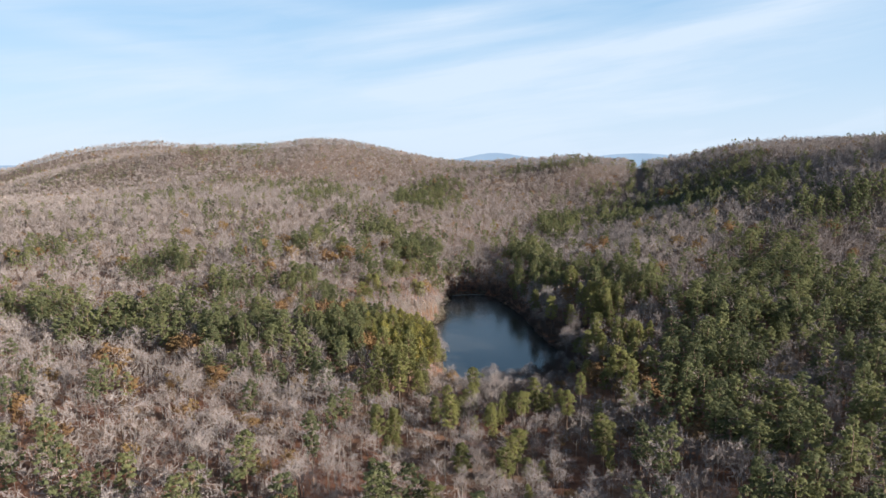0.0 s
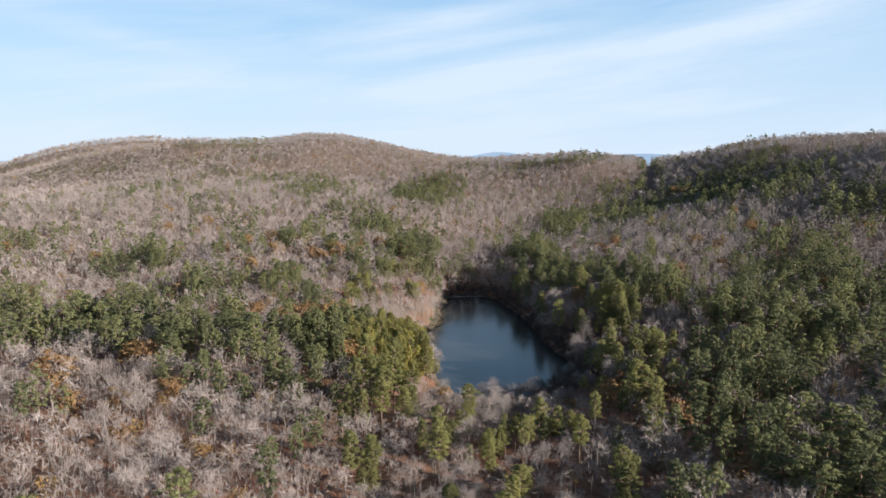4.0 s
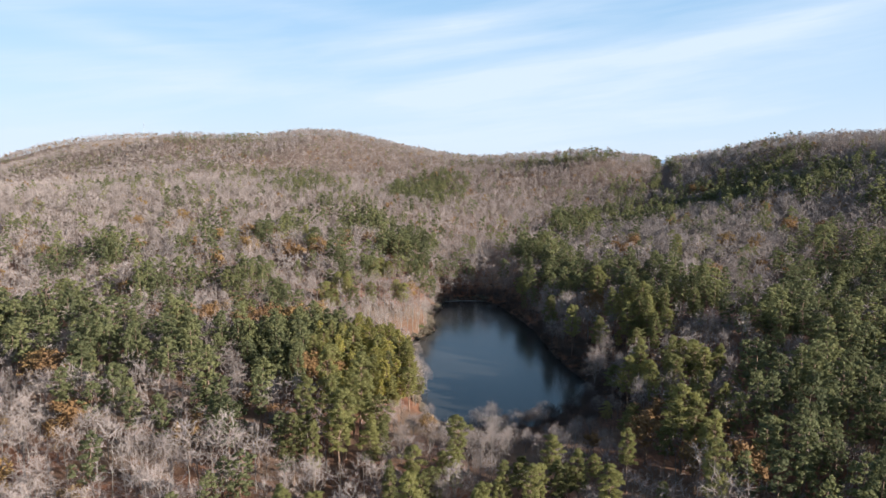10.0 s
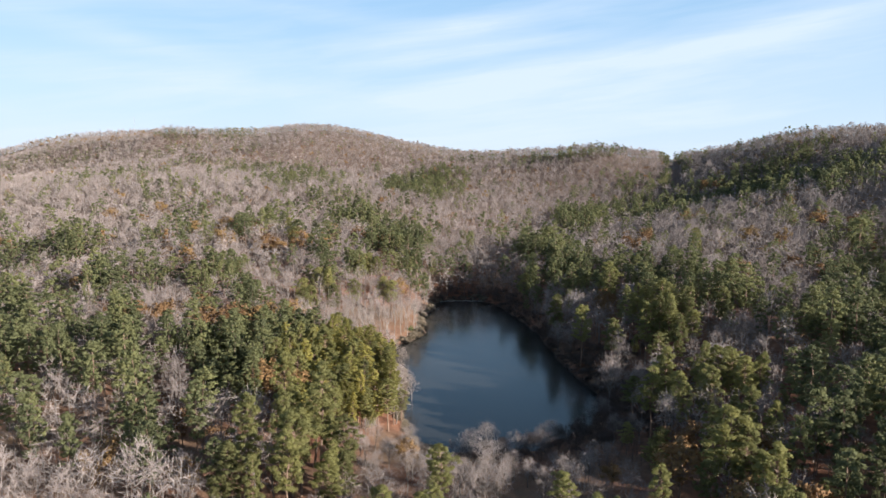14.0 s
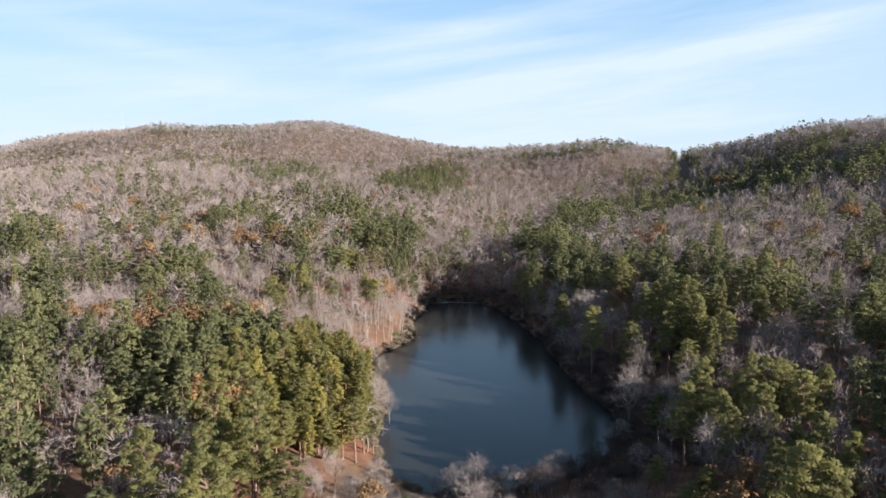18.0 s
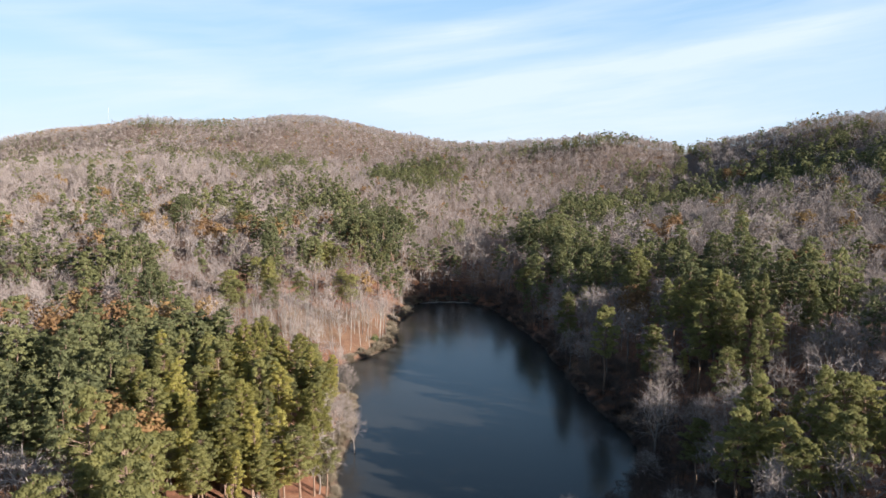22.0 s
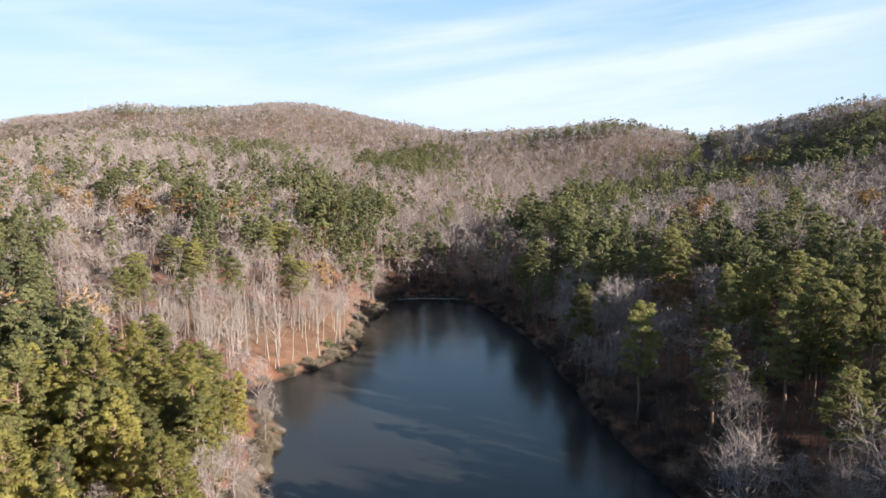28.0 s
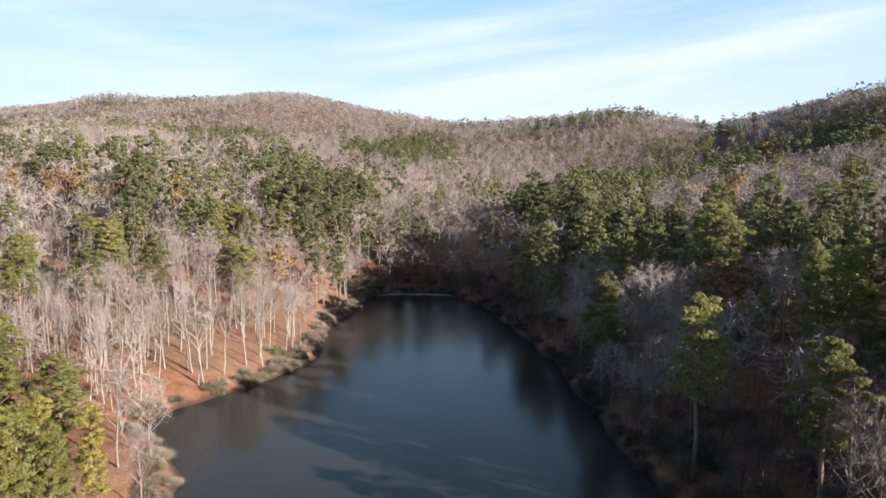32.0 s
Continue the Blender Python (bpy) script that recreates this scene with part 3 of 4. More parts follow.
STANDS_NEAR_LEFT = [
    (-138, 305, 11, 22, 0.35), (-46, 247, 10, 8, 0.6), (-175, 221, 12, 18, 0.3), (-131, 199, 12, 14, 0.15), (-77, 248, 9, 8, 0.25), (-179, 268, 13, 19, 0.25),
    (-130, 297, 11, 13, 0.5), (-107, 293, 8, 15, 0.35), (-88, 318, 11, 21, 0.55), (-48, 303, 10, 18, 0.75), (-78, 386, 26, 51, 0.93), (-60, 354, 19, 36, 0.93),
    (-128, 360, 28, 33, 0.75), (-179, 354, 25, 26, 0.6), (-27, 267, 8, 8, 0.7),
]
# hollows of bare wood; the young pines on the point; the open wood on the sunny bank; the cut for a line over the saddle
BARE_HOLLOWS = [
    (114, 699, 38, 84), (88, 612, 16, 36), (-42, 863, 42, 93), (-67, 874, 29, 64), (117, 544, 32, 61), (130, 308, 17, 23),
    (49, 252, 10, 25), (63, 221, 10, 23), (21, 290, 8, 9), (41, 287, 9, 15), (39, 339, 8, 8), (32, 416, 16, 9),
    (84, 428, 13, 19), (25, 417, 8, 14), (0, 318, 40, 22), (-28, 860, 55, 105),
]
POINT = (-75, 382, 40, 44)
OPEN_WOOD = (-86, 482, 34, 34)
CUT = (175, 1000, 244, 1430, 6.0)


# trees that stand out by themselves: place, height, breadth
LONE_PINES = [
    (23, 438, 28, 1.15), (14, 475, 25, 1.35), (-2, 541, 23, 1.25), (35, 374, 16, 1.35), (55, 421, 27, 1.15), (48, 403, 21, 1.25), (79, 438, 24, 1.1), (43, 451, 26, 1.05), (66, 443, 24, 1.0), (20, 292, 12, 0.9), (0, 293, 10, 1.1), (66, 304, 13, 0.7),
    (-67, 427, 15, 1.3), (-74, 424, 17, 1.2), (-61, 419, 15, 1.2), (-80, 432, 18, 1.2), (-54, 408, 14, 1.1), (-156, 598, 23, 1.5), (-152, 581, 22, 1.4), (99, 572, 24, 1.4),
]
SLOPE_PINES = [
    (-103, 465, 21, 1.25), (-94, 473, 21, 1.25), (-104, 496, 21, 1.25), (-88, 488, 21, 1.25), (-71, 501, 21, 1.25), (-97, 541, 21, 1.25), (-95, 548, 21, 1.25), (-89, 547, 21, 1.25), (-100, 546, 21, 1.25), (-95, 552, 21, 1.25), (-109, 498, 21, 1.25), (-105, 501, 21, 1.25),
    (-111, 475, 21, 1.25), (-104, 458, 21, 1.25), (-167, 615, 21, 1.25), (-76, 504, 21, 1.25),
]
# oaks that still hold their leaves
OAKS_LEFT = [
    (-466, 584), (-445, 597), (-340, 558), (-342, 679), (-316, 711), (-205, 611), (-200, 632), (-145, 564), (-131, 580), (-305, 435), (-268, 412), (-148, 436), (-102, 440), (-102, 633),
    (-212, 613), (-225, 643), (-191, 564), (-159, 556), (-153, 556), (-149, 582), (-144, 582), (-128, 657), (-117, 643), (-231, 603), (-157, 408), (-152, 409), (-121, 417), (-148, 417),
    (-111, 424), (-177, 331), (-166, 328), (-139, 298), (-177, 336), (-205, 314), (-132, 412), (-70, 347), (-80, 349),
]
OAKS_RIGHT = [
    (66, 616), (184, 474), (188, 627), (146, 575), (195, 700), (207, 620), (40, 325), (104, 509), (252, 537), (84, 665), (79, 626), (206, 955), (199, 970), (139, 604),
    (37, 313), (57, 318), (58, 285), (66, 242),
]
LONE_OAKS = [(x, y, 13 + (x * 7 + y) % 4, 1.1 + 0.1 * (y % 5)) for x, y in OAKS_LEFT + OAKS_RIGHT]
LONE_PINES = LONE_PINES + SLOPE_PINES
LONE_SNAGS = [(33, 403, 13, 1.1), (40, 398, 11, 1.0), (52, 392, 12, 0.9), (-41, 390, 12, 0.9), (-57, 433, 13, 0.9), (-50, 419, 12, 0.9), (-66, 440, 11, 0.9)]


def oval(x, y, c):
    return ((x - c[0]) / c[2]) ** 2 + ((y - c[1]) / c[3]) ** 2


def cut_distance(x, y):
    along = np.clip(((x - CUT[0]) * (CUT[2] - CUT[0]) + (y - CUT[1]) * (CUT[3] - CUT[1])) / ((CUT[2] - CUT[0]) ** 2 + (CUT[3] - CUT[1]) ** 2), 0, 1)
    return np.hypot(x - CUT[0] - along * (CUT[2] - CUT[0]), y - CUT[1] - along * (CUT[3] - CUT[1]))


def scatter(step, inner, outer, wedge):
    """Jittered grid between two distances from the pond's middle."""
    a, b = np.meshgrid(np.arange(-outer, outer, step), np.arange(380 - outer, 380 + outer, step))
    x = (a + rng.uniform(-0.46, 0.46, a.shape) * step).ravel()
    y = (b + rng.uniform(-0.46, 0.46, a.shape) * step).ravel()
    d = np.hypot(x, y - 380)
    seen = (x > -(y + 60) * 0.86 - 90) & (x < (y + 60) * 0.60 + 90) & (y > -60)
    keep = (d >= inner) & (d < outer) & (seen if wedge else ~seen)
    x, y = x[keep], y[keep]
    if inner == 0 and wedge:
        # the young pines on the point stand closer together
        more = rng.uniform(-1, 1, (250, 2)) * POINT[2:] + POINT[:2]
        more = more[oval(more[:, 0], more[:, 1], POINT) < 1]
        x, y = np.concatenate([x, more[:, 0]]), np.concatenate([y, more[:, 1]])
    s = shore_distance(x, y)
    cut = cut_distance(x, y)
    thin = (oval(x, y, OPEN_WOOD) < 1) & (rng.random(len(x)) < 0.93)
    thin |= (y > 322) & (y < 356) & (np.abs(x) < 42) & (rng.random(len(x)) < 0.2)
    thin |= (s < 20) & (x > 12) & (y > 362) & (y < 452) & (rng.random(len(x)) < np.where(s < 9, 0.75, 0.4))
    yard = np.hypot(x - 186, y - 706) < 9
    lone = np.min([np.hypot(x - p[0], y - p[1]) for p in LONE_PINES + LONE_OAKS + LONE_SNAGS], axis=0) < 5.5
    keep = ~lone & (s > np.where(x > -20, 0.5, 1.2)) & (cut > CUT[4]) & ~thin & ~yard
    return x[keep], y[keep], s[keep]


def species(x, y, s):
    """0 bare hardwood, 1 pine, 2 hardwood in dry leaf."""
    p = np.full(x.shape, 0.05)
    edge = (lattice(x / 20, y / 20, 21) - 0.5) * 1.3 + (lattice(x / 60, y / 60, 22) - 0.5) * 1.0
    for c in STANDS_FAR_LEFT + STANDS_LEFT + STANDS_RIDGES + STANDS_LEFT_SLOPE + STANDS_RIGHT + STANDS_NEAR_RIGHT + STANDS_NEAR_LEFT:
        p = np.maximum(p, c[4] * np.clip((1.2 - oval(x, y, c) - edge) * 1.5, 0, 1))
    drift = lattice(x / 75, y / 75, 31) * lattice(x / 24, y / 24, 32)
    p = np.maximum(p, np.where(drift > 0.62, 0.35, 0))
    p = np.where((x > 34) & (x < 200) & (y > 175) & (y < 450) & (s > 2.5), np.maximum(p, np.where(y > 300, 0.46, 0.38)), p)
    for c in BARE_HOLLOWS:
        p = np.where(oval(x, y, c) + 0.6 * edge < 1, np.minimum(p, 0.1), p)
    p = np.where((oval(x, y, OPEN_WOOD) < 1) & (oval(x, y, POINT) > 1), 0.0, p)
    p = np.where((cut_distance(x, y) < 14) & (y > 1040), np.maximum(p, 0.7), p)
    p = np.where((oval(x, y, POINT) < 1.05) & (s > 4.0), 0.93, p)
    p = np.where((s < 4) & (x < -30), np.where(y > 440, 0.06, 0.3 * p), p)
    p = np.where((y < 354) & (x > -40) & (x < 10) & (y > 296), 0.0, p)
    p = np.where((s < 6) & (x > -20) & (y > 352), np.minimum(p, 0.5), p)
    p = np.where(((s < 20) & (x > 2) & (y > 348) & (y < 452)) | (oval(x, y, (74, 396, 18, 22)) < 1), 0.04, p)
    p = np.where((s < 16) & (x > -20) & (y >= 446), np.minimum(p, 0.38), p)
    r = rng.random(len(x))
    leaf = (s > 14) * 0.02 + (s > 14) * 0.05 * (lattice(x / 38, y / 38, 41) > 0.66)
    return np.where(r < p, 1, np.where(rng.random(len(x)) < leaf, 2, 0))


def sizes(kind, x, y):
    n = len(x)
    h = np.clip(rng.normal(1.0, 0.19, n), 0.5, 1.45)
    far = np.clip((np.hypot(x, y - 380) - 350) / 700, 0, 1)
    h = h * np.where(kind == 0, 0.96, 1.0) * (1 - np.where(kind == 1, 0.5, 0.24) * far)
    h = h * np.where((y < 356) & (np.abs(x + 6) < 44) & (y > 312), 0.55, 1.0) * np.where((y <= 312) & (y > 205) & (np.abs(x + 4) < 46), 0.75, 1.0)
    h = h * np.where(oval(x, y, POINT) < 1.1, 0.74, 1.0) * np.where((kind == 1) & (x > 20) & (x < 180) & (y > 450) & (y < 680), 0.84, 1.0)
    return np.stack([h ** 0.7 * rng.uniform(0.8, 1.3, n) * (1 + np.where(kind == 1, 0.3, 0.34) * far), h], 1)


def shapes_for(level):
    """Tree shapes, plainer the farther they stand."""
    limbs, twigs, width, lumps, scraps, size, sides = ((12, 400, 0.085, 48, 1250, 0.48, 3), (9, 220, 0.14, 32, 600, 0.6, 3), (6, 150, 0.2, 15, 130, 0.85, 0), (4, 60, 0.42, 6, 28, 1.25, 0), (2, 18, 0.95, 3, 6, 2.0, 0))[level]
    return ([bare_tree(limbs, twigs, sides, width) for _ in range(6)], [pine_tree(lumps, scraps, size, sides, bottom=(0.38, 0.38, 0.36, 0.36, 0.36)[level]) for _ in range(8)],
            [leafy_tree((20, 16, 10, 7, 6)[level], (20, 14, 6, 3, 2)[level], size, sides) for _ in range(3)])


KINDS = (("bare_woods", "leafless grey-brown hardwood forest covering the hills", pale_bark, twig_far), ("pine_woods", "dark green pine stands among the leafless woods", pine_bark, pine_far),
         ("autumn_woods", "scattered oaks still holding orange and russet leaves", pine_bark, autumn_far))
near_trees = None
for level, (step, inner, outer) in enumerate(((6.8, 0, 200), (6.9, 200, 360), (7.2, 360, 800), (7.6, 800, 1650), (11.0, 1650, 2500), (14.0, 0, 1100))):
    x, y, s = scatter(step, inner, outer, level < 5)
    kind = species(x, y, s)
    z = ground_height(x, y) - 0.1
    size, turn, tint = sizes(kind, x, y), rng.uniform(0, 6.28, len(x)), rng.random(len(x))
    if level > 3:
        size = size * 1.25
    if level < 2:
        # the hardwoods stand wider apart and spread their crowns
        stay = (kind != 0) | (rng.random(len(x)) > 0.08) | ((y > 575) & (y < 690) & (np.abs(x + 15) < 60))
        x, y, s, kind, z, size, turn, tint = (a[stay] for a in (x, y, s, kind, z, size, turn, tint))
        size[:, 0] *= np.where(kind == 0, 1.12, np.where((kind == 1) & (level > 0), 1.15, 1.0))
    single = np.zeros(len(x), bool)
    if level == 0:
        # the trees that stand nearest to the line down the valley become things of their own
        close = np.hypot(x + 5, np.maximum(0, np.maximum(215 - y, y - 470))) + 0.25 * np.abs(y - 380)
        for k, most in ((0, 140), (1, 255), (2, 24)):
            m = np.nonzero(kind == k)[0]
            single[m[np.argsort(close[m])[:most]]] = True
        near_trees = [a[single] for a in (x, y, z, turn, size, kind)]
    sets = shapes_for(level if level < 5 else 3)
    for k, (name, label, wood, leaf) in enumerate(KINDS):
        m = (kind == k) & ~single
        if m.sum() < 3:
            continue
        ob = planted(name, sets[k], rng.integers(0, len(sets[k]), len(x))[m], x[m], y[m], z[m], turn[m], size[m], tint[m], (wood, leaf))
        tagged(ob, label, "forest", kind="stuff")

# ---- single trees near the pond ----


def tree_thing(name, shape, wood, leaf, label, category, group):
    """A tree or shrub: its trunk, its crown of branches and, on them, the twigs, needles or leaves."""
    trunk, crown = shape
    top = new(name)
    tagged(top, label, category, group)
    stem_ob = new("trunk", trunk_mesh("trunk", trunk, wood))
    stem_ob.parent = top
    foliage = "foliage" if name in ("pine_tree", "oak_tree", "evergreen_bush") else "spray"
    limbs, fine = Shape(), Shape()
    co, tri, slot = crown.done()
    for k, one in ((0, limbs), (1, fine)):
        used_co, place = np.unique(tri[slot == k], return_inverse=True)
        one.add(co[used_co], place.reshape(-1, 3), k)
    crown_ob = new("crown", trunk_mesh("crown", limbs, wood))
    crown_ob.parent = top
    fine_ob = new(foliage, trunk_mesh(foliage, fine, leaf))
    fine_ob.parent = crown_ob
    return top


bare_set = [tree_thing("bare_tree", bare_tree(16, 1000, 6, 0.048, True, sp), pale_bark, twig_near, "leafless hardwood tree with pale grey bark and fine twigs", "tree", "bare trees round the pond") for sp in (1.0, 0.8, 1.15, 0.9, 1.05, 0.75)]
pine_set = [tree_thing("pine_tree", pine_tree(84, 5600, 0.38, 6, True, sl, bt), pine_bark, pine_leaf, "tall pine tree with tufted green needles and bare lower trunk", "tree", "pines round the pond")
            for sl, bt in ((1.0, 0.42), (0.85, 0.34), (1.1, 0.48), (0.95, 0.44), (0.8, 0.36), (1.05, 0.38))]
young_set = [tree_thing("pine_tree", pine_tree(80, 5200, 0.38, 6, True, sl, bt), pine_bark, pine_young_lit, "young pine tree with yellow-green needles, brightened as if sunlit", "tree", "young pines on the point") for sl, bt in ((0.95, 0.26), (0.8, 0.2), (1.05, 0.3), (0.88, 0.24))]
leaf_set = [tree_thing("oak_tree", leafy_tree(34, 26, 0.36, 6, True), pine_bark, autumn_leaf, "rounded oak tree holding dry orange-brown leaves", "tree", "oaks in dry leaf") for _ in range(3)]
pole_set = [tree_thing("bare_tree", bare_tree(10, 300, 6, 0.04, True, sp, 0.56), pole_bark, twig_near, "slender leafless tree with a tall pale trunk on the leafy slope", "tree", "slender trees on the open slope") for sp in (0.95, 0.8, 1.1, 0.9)]
poles, tries = 0, 0
while poles < 120 and tries < 4000:
    tries += 1
    x, y = OPEN_WOOD[0] + rng.uniform(-1, 1) * OPEN_WOOD[2] * 1.05, OPEN_WOOD[1] + rng.uniform(-1, 1) * OPEN_WOOD[3] * 1.05
    sd = float(shore_distance(np.array([x]), np.array([y]))[0])
    if sd < 2.5 or oval(x, y, OPEN_WOOD) > 1.05 or oval(x, y, POINT) < 1 or rng.random() > 1.1 - sd / 60:
        continue
    h = rng.uniform(0.75, 1.2)
    first = pole_set[poles % 4]
    m = Matrix.LocRotScale((x, y, float(ground_height(x, y)) - 0.1), Euler((rng.normal(0, 0.03), rng.normal(0, 0.03), rng.uniform(0, 6.28))), (0.74 * h ** 0.6, 0.74 * h ** 0.6, h))
    if poles < 4:
        first.matrix_basis = m
    else:
        copy_thing(first, m @ first.matrix_basis.to_3x3().to_4x4().inverted())
    poles += 1
sets = (bare_set, pine_set, leaf_set, young_set)
used = [0, 0, 0, 0]
for x, y, z, turn, size, kind in zip(*near_trees):
    k = 3 if kind == 1 and oval(x, y, POINT) < 1.15 and turn < 4.2 else int(kind)
    m = Matrix.LocRotScale((x, y, z), Euler((0, 0, turn)), (size[0], size[0], size[1]))
    if used[k] < len(sets[k]):
        sets[k][used[k]].matrix_basis = m
    else:
        first = sets[k][used[k] % len(sets[k])]
        copy_thing(first, m @ Matrix.Diagonal((1 / first.scale[0], 1 / first.scale[1], 1 / first.scale[2], 1)))
    used[k] += 1

for k, lone, tall in ((1, LONE_PINES, 22.7), (2, LONE_OAKS, 14.5), (0, LONE_SNAGS, 16.0)):
    for i, (x, y, high, broad) in enumerate(lone):
        first = sets[k][i % len(sets[k])]
        f = high * (1.3 if k == 2 else 1.0) / tall
        m = Matrix.LocRotScale((x, y, float(ground_height(x, y)) - 0.1), Euler((0, 0, i * 1.7)), (broad * f ** 0.4, broad * f ** 0.4, f))
        copy_thing(first, m @ Matrix.Diagonal((1 / first.scale[0], 1 / first.scale[1], 1 / first.scale[2], 1)))

# ---- brush along the banks ----


def brush_shape(twigs, leaves, wide, high):
    s, t = Shape(), Shape()
    tube(s, [(0, 0, -0.3), (wide * 0.06, wide * 0.04, high * 0.4), (wide * 0.1, -wide * 0.05, high * 0.8)], [0.06, 0.045, 0.012], 5)
    a = np.arange(9) * 0.7 + rng.uniform(-0.3, 0.3, 9)
    r = rng.uniform(0.35, 0.8, 9) * wide
    slivers(t, np.zeros((9, 3)) - (0, 0, 0.2), np.stack([np.cos(a) * r, np.sin(a) * r, high * rng.uniform(0.7, 1.0, 9)], 1), np.full(9, 0.11), 0)
    v = unit(rng.normal(size=(twigs, 3)) * (1, 1, 0.7) + (0, 0, 0.5))
    v[:, 2] = np.abs(v[:, 2])
    p = v * (wide, wide, high) * rng.uniform(0.25, 0.75, (twigs, 1))
    q = v * (wide, wide, high) * rng.uniform(0.85, 1.12, (twigs, 1)) + rng.normal(0, 0.15, (twigs, 3))
    slivers(t, p, q, rng.uniform(0.03, 0.07, twigs), 1)
    if leaves:
        v = unit(rng.normal(size=(leaves, 3)) + (0, 0, 0.5))
        v[:, 2] = np.abs(v[:, 2])
        flakes(t, v * (wide, wide, high) * rng.uniform(0.5, 1.0, (leaves, 1)), rng.uniform(0.08, 0.18, leaves), 1, v)
    return s, t


def set_out(first, spots):
    """Puts the first thing at the first spot and copies of it at the others."""
    for k, (ob, m) in enumerate(spots):
        if k < len(first):
            first[k].matrix_basis = m
        else:
            copy_thing(ob, m @ Matrix.Diagonal((1 / ob.scale[0], 1 / ob.scale[1], 1 / ob.scale[2], 1)))


def bank_spots(first, count, choose, low, high):
    out = []
    px = np.array(SHORE, float)
    seg = np.roll(px, -1, 0) - px
    run = np.hypot(seg[:, 0], seg[:, 1])
    while len(out) < count:
        k = rng.choice(len(run), p=run / run.sum())
        p = px[k] + seg[k] * rng.random()
        out_way = np.array([seg[k][1], -seg[k][0]]) / run[k]
        p = p + out_way * rng.uniform(low, high)
        s = float(shore_distance(np.array([p[0]]), np.array([p[1]]))[0])
        if s < low * 0.8:
            p = p - 2 * out_way * rng.uniform(low, high)
            s = float(shore_distance(np.array([p[0]]), np.array([p[1]]))[0])
        if s < low * 0.5 or not choose(p[0], p[1]):
            continue
        f = rng.uniform(0.7, 1.35)
        ob = first[len(out) % len(first)]
        out.append((ob, Matrix.LocRotScale((p[0], p[1], float(ground_height(np.array([p[0]]), np.array([p[1]]))[0]) - 0.05), Euler((0, 0, rng.uniform(0, 6.28))), (f, f, f * rng.uniform(0.8, 1.2)))))
    return out


pale_brush = [tree_thing("shrub", brush_shape(620, 40, 1.8, 1.25), pale_bark, brush_near, "low straw-coloured shrub on the sunny bank", "shrub", "shrubs along the sunny bank") for _ in range(4)]
set_out(pale_brush, bank_spots(pale_brush, 270, lambda x, y: x < -25, 0.1, 2.2))
# saplings, undergrowth and thicket wear the shade-darkened twig colours
grey_brush = [tree_thing("sapling", bare_tree(10, 420, 5, 0.14, True, sp), shade_dark_bark, thicket, "leafless sapling crowding the water's edge, shade painted into its brown", "sapling", "saplings at the water's edge") for sp in (1.5, 1.9, 1.3, 1.7)]
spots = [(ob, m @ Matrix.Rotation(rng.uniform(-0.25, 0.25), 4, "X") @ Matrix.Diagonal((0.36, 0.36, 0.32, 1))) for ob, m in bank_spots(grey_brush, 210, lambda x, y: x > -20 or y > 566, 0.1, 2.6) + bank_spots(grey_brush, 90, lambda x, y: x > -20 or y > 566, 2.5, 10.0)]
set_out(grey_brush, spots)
dark_brush = [tree_thing("undergrowth", brush_shape(480, 0, 2.3, 1.5), shade_dark_bark, thicket, "tangled leafless undergrowth, the bank's shade painted into its brown", "shrub", "undergrowth on the shaded bank") for _ in range(4)]
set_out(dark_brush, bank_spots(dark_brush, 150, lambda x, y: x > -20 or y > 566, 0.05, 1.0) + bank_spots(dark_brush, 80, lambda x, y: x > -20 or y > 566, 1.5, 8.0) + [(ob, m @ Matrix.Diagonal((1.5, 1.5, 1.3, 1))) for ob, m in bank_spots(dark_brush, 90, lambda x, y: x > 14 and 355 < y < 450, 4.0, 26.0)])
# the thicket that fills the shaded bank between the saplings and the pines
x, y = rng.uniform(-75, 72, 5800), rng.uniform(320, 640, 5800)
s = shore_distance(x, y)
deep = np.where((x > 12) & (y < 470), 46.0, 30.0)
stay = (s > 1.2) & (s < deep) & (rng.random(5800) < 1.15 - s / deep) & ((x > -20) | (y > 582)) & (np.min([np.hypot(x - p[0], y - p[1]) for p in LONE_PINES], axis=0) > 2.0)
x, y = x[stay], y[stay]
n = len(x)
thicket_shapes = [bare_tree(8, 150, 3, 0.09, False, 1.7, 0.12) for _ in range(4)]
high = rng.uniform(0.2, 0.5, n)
thicket_woods = planted("thicket", thicket_shapes, rng.integers(0, 4, n), x, y, ground_height(x, y) - 0.1, rng.uniform(0, 6.28, n), np.stack([high * 1.15, high], 1), rng.random(n), (shade_dark_bark, shade_dark_far))
tagged(thicket_woods, "leafless thicket, the bank's shade painted into its brown", "thicket", kind="stuff")
green_bush = tree_thing("evergreen_bush", brush_shape(60, 520, 1.9, 2.6), pale_bark, bush_green, "dense dark green evergreen bush on the bank", "bush", "")
green_bush.matrix_basis = Matrix.Translation((-58.5, 489.0, float(ground_height(np.array([-58.5]), np.array([489.0]))[0]) - 0.05))

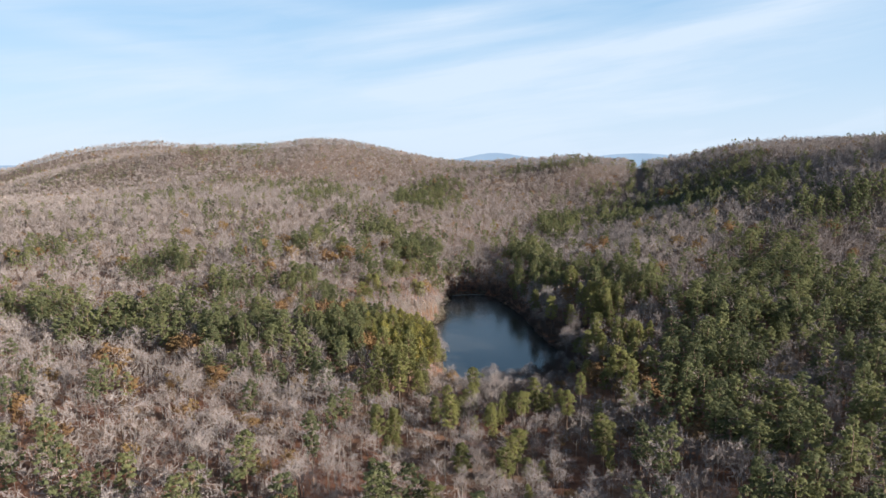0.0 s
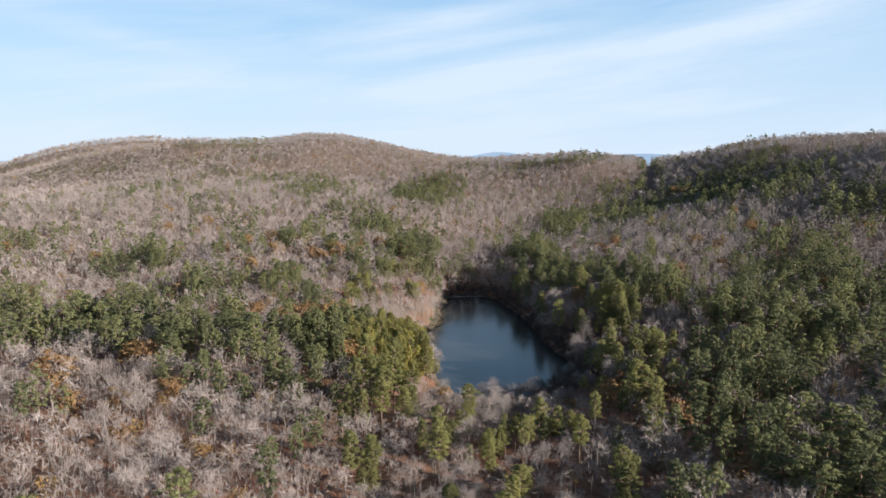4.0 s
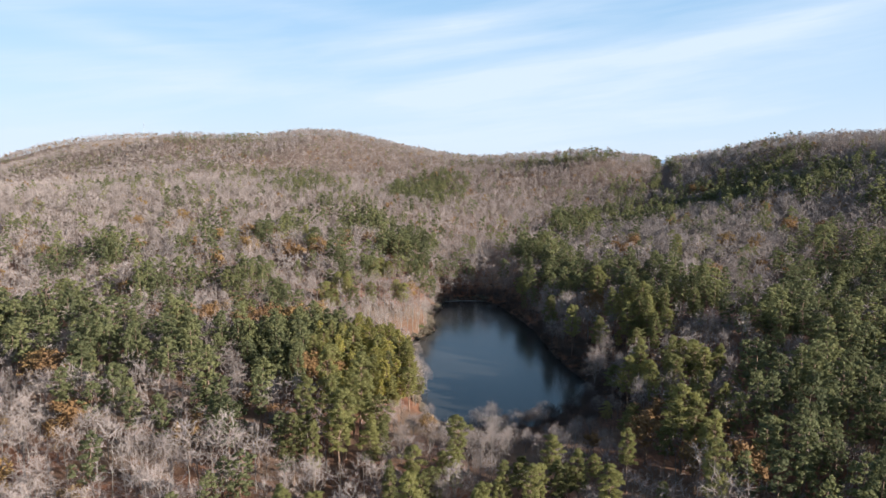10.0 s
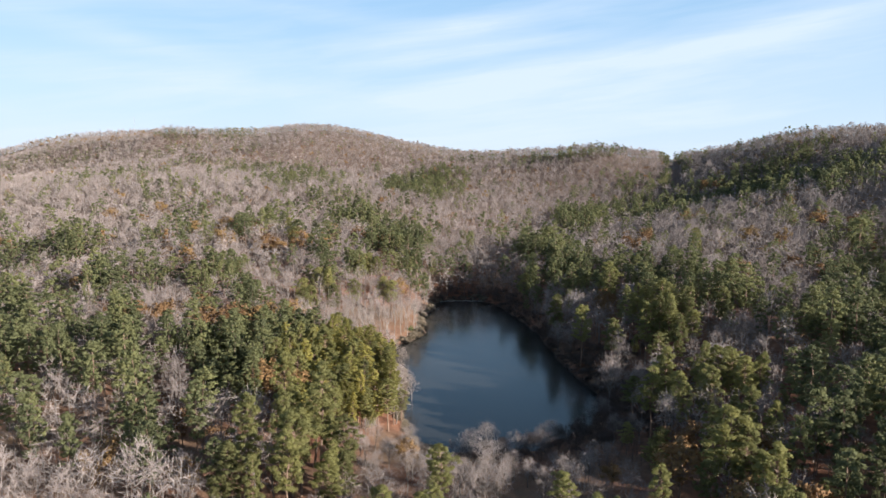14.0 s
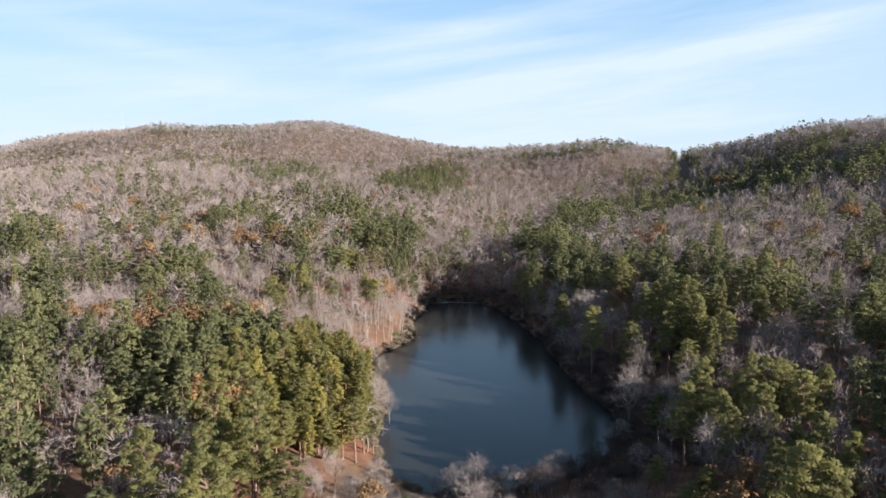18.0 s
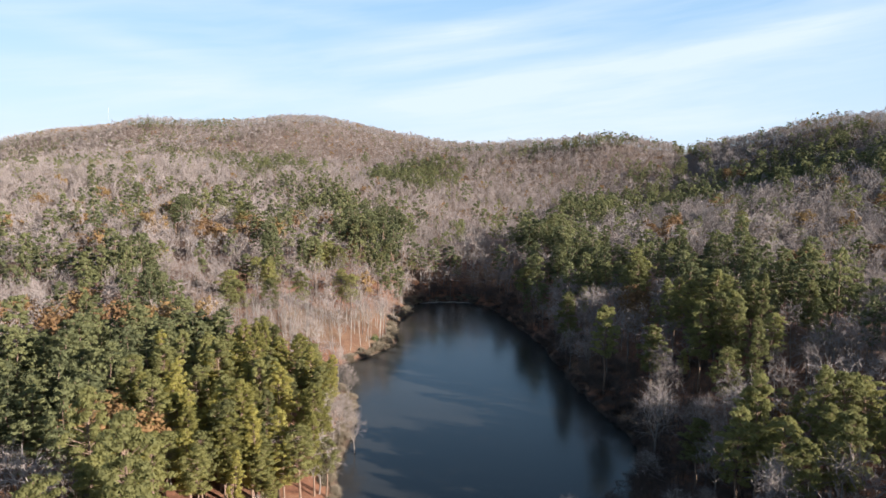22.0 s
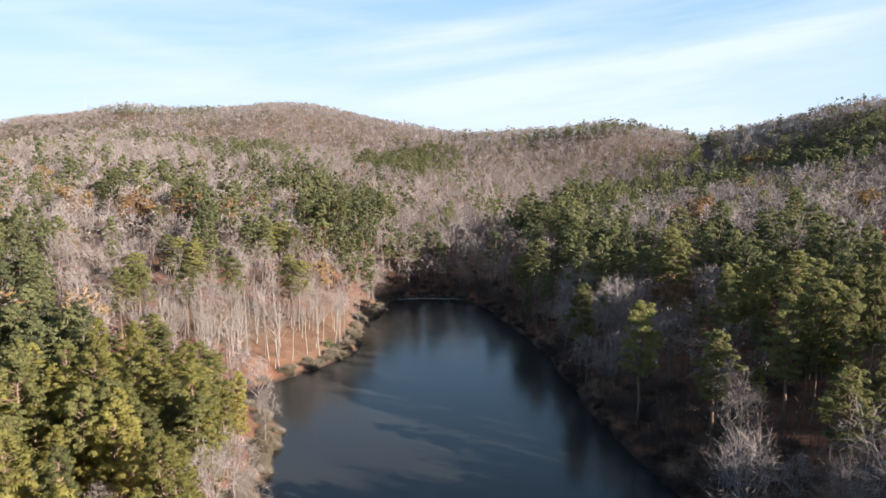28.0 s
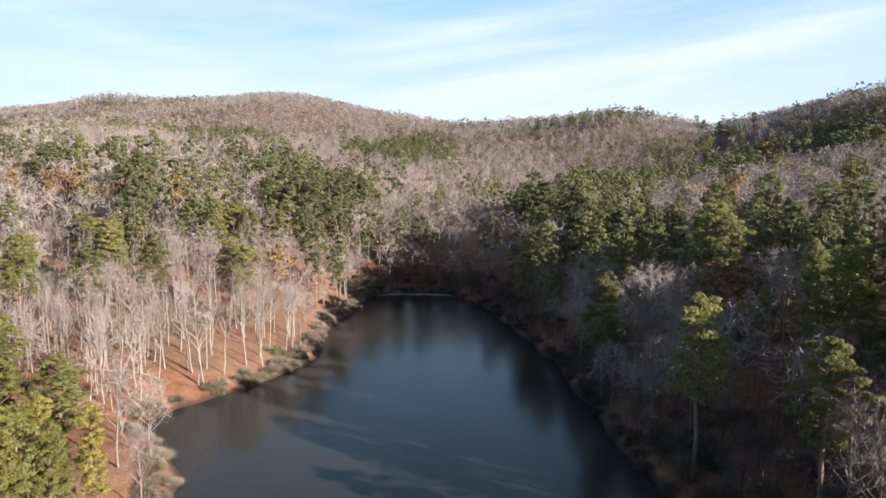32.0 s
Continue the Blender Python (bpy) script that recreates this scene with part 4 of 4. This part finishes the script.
# drift logs in a line across the head of the pond
log_spots = []
for k in range(16):
    u = (k + 0.5) / 16
    x, y = -57 + 42 * u, 576 + 9 * math.sin(u * 2.6) - 4 * u
    log_spots.append((x + rng.uniform(-1, 1), y + rng.uniform(-0.8, 0.8), rng.uniform(-25, 25), rng.uniform(2.5, 5.5)))
for k, (x, y, turn, length) in enumerate(log_spots):
    s = Shape()
    bend = rng.uniform(-0.2, 0.2)
    tube(s, [(-length / 2, 0, 0.0), (0, bend, 0.08), (length / 2, 0, 0.02)], [0.2, 0.17, 0.1], 7)
    tube(s, [(length * 0.1, 0.05, 0.1), (length * 0.2, 0.4, 0.5), (length * 0.25, 0.6, 0.7)], [0.06, 0.04, 0.015], 4)
    log = new("drift_log", trunk_mesh("drift_log", s, dead_wood))
    log.matrix_basis = pose(x, y, 0.12, 0, 0, turn)
    tagged(log, "weathered grey log floating at the pond's head", "log", "drift logs")


# ---- small far things: a mast on the ridge, a shed in a clearing ----


def part(name, bm, mat, parent, label=""):
    me = bpy.data.meshes.new(name)
    bm.to_mesh(me)
    bm.free()
    me.materials.append(mat)
    ob = new(name, me)
    ob.parent = parent
    return tagged(ob, label)


def boxes(*list_of):
    """A bmesh of boxes, each given as (centre, size)."""
    bm = bmesh.new()
    for c, size in list_of:
        r = bmesh.ops.create_cube(bm, size=1.0)
        bmesh.ops.scale(bm, vec=size, verts=r["verts"])
        bmesh.ops.translate(bm, vec=c, verts=r["verts"])
    return bm


def plain_paint(low, high, scale):
    def paint(node, calc, ramp, blend, place):
        return ramp(noise_of(node, place, scale, 4.0, 0.6), [(0.3, low), (0.7, high)])
    return paint


steel = material("galvanised_steel", plain_paint((0.35, 0.36, 0.37), (0.5, 0.51, 0.52), 0.8), 0.5)
tin = material("grey_metal_roof", plain_paint((0.3, 0.32, 0.34), (0.45, 0.47, 0.5), 1.5), 0.45)
board = material("weathered_boards", plain_paint((0.14, 0.11, 0.085), (0.26, 0.21, 0.17), 3.0), 0.9)

mast = tagged(new("radio_mast"), "slender grey steel lattice mast on the wooded ridge", "mast")
mast.location = (-725, 1356, float(ground_height(-725, 1356)))
for k in range(3):
    a = k * 2.094
    s = Shape()
    tube(s, [(math.cos(a) * 0.9, math.sin(a) * 0.9, 0), (math.cos(a) * 0.35, math.sin(a) * 0.35, 40)], [0.09, 0.07], 5)
    leg = new("leg", trunk_mesh("leg", s, steel))
    leg.parent = mast
for k in range(13):
    z = 1.5 + k * 3.0
    r = 0.9 - 0.55 * z / 40
    s = Shape()
    ring = [(math.cos(a) * r, math.sin(a) * r, z) for a in (0, 2.094, 4.189, 6.283)]
    tube(s, ring, [0.05] * 4, 4)
    brace = new("brace", trunk_mesh("brace", s, steel))
    brace.parent = mast
s = Shape()
tube(s, [(0, 0, 39), (0, 0, 45)], [0.06, 0.03], 5)
aerial = new("aerial", trunk_mesh("aerial", s, steel))
aerial.parent = mast

shed = tagged(new("shed"), "small weathered board shed with a grey metal roof", "shed")
shed.matrix_basis = pose(186, 706, float(ground_height(186, 706)) - 0.1, 0, 0, 20)
part("wall", boxes(((0, -2.4, 1.3), (7.0, 0.15, 2.6)), ((0, 2.4, 1.3), (7.0, 0.15, 2.6)), ((-3.42, 0, 1.3), (0.15, 4.65, 2.6)), ((3.42, 0, 1.3), (0.15, 4.65, 2.6))), board, shed)
for side in (-1, 1):
    bm = boxes(((0, 0, 0), (7.8, 3.0, 0.08)))
    bmesh.ops.rotate(bm, verts=bm.verts, matrix=Matrix.Rotation(-side * 0.42, 3, "X"))
    bmesh.ops.translate(bm, verts=bm.verts, vec=(0, side * 1.36, 3.1))
    part("roof", bm, tin, shed, "pale grey metal roof slope")
part("door", boxes(((0.6, -2.5, 1.0), (0.95, 0.06, 2.0))), board, shed)
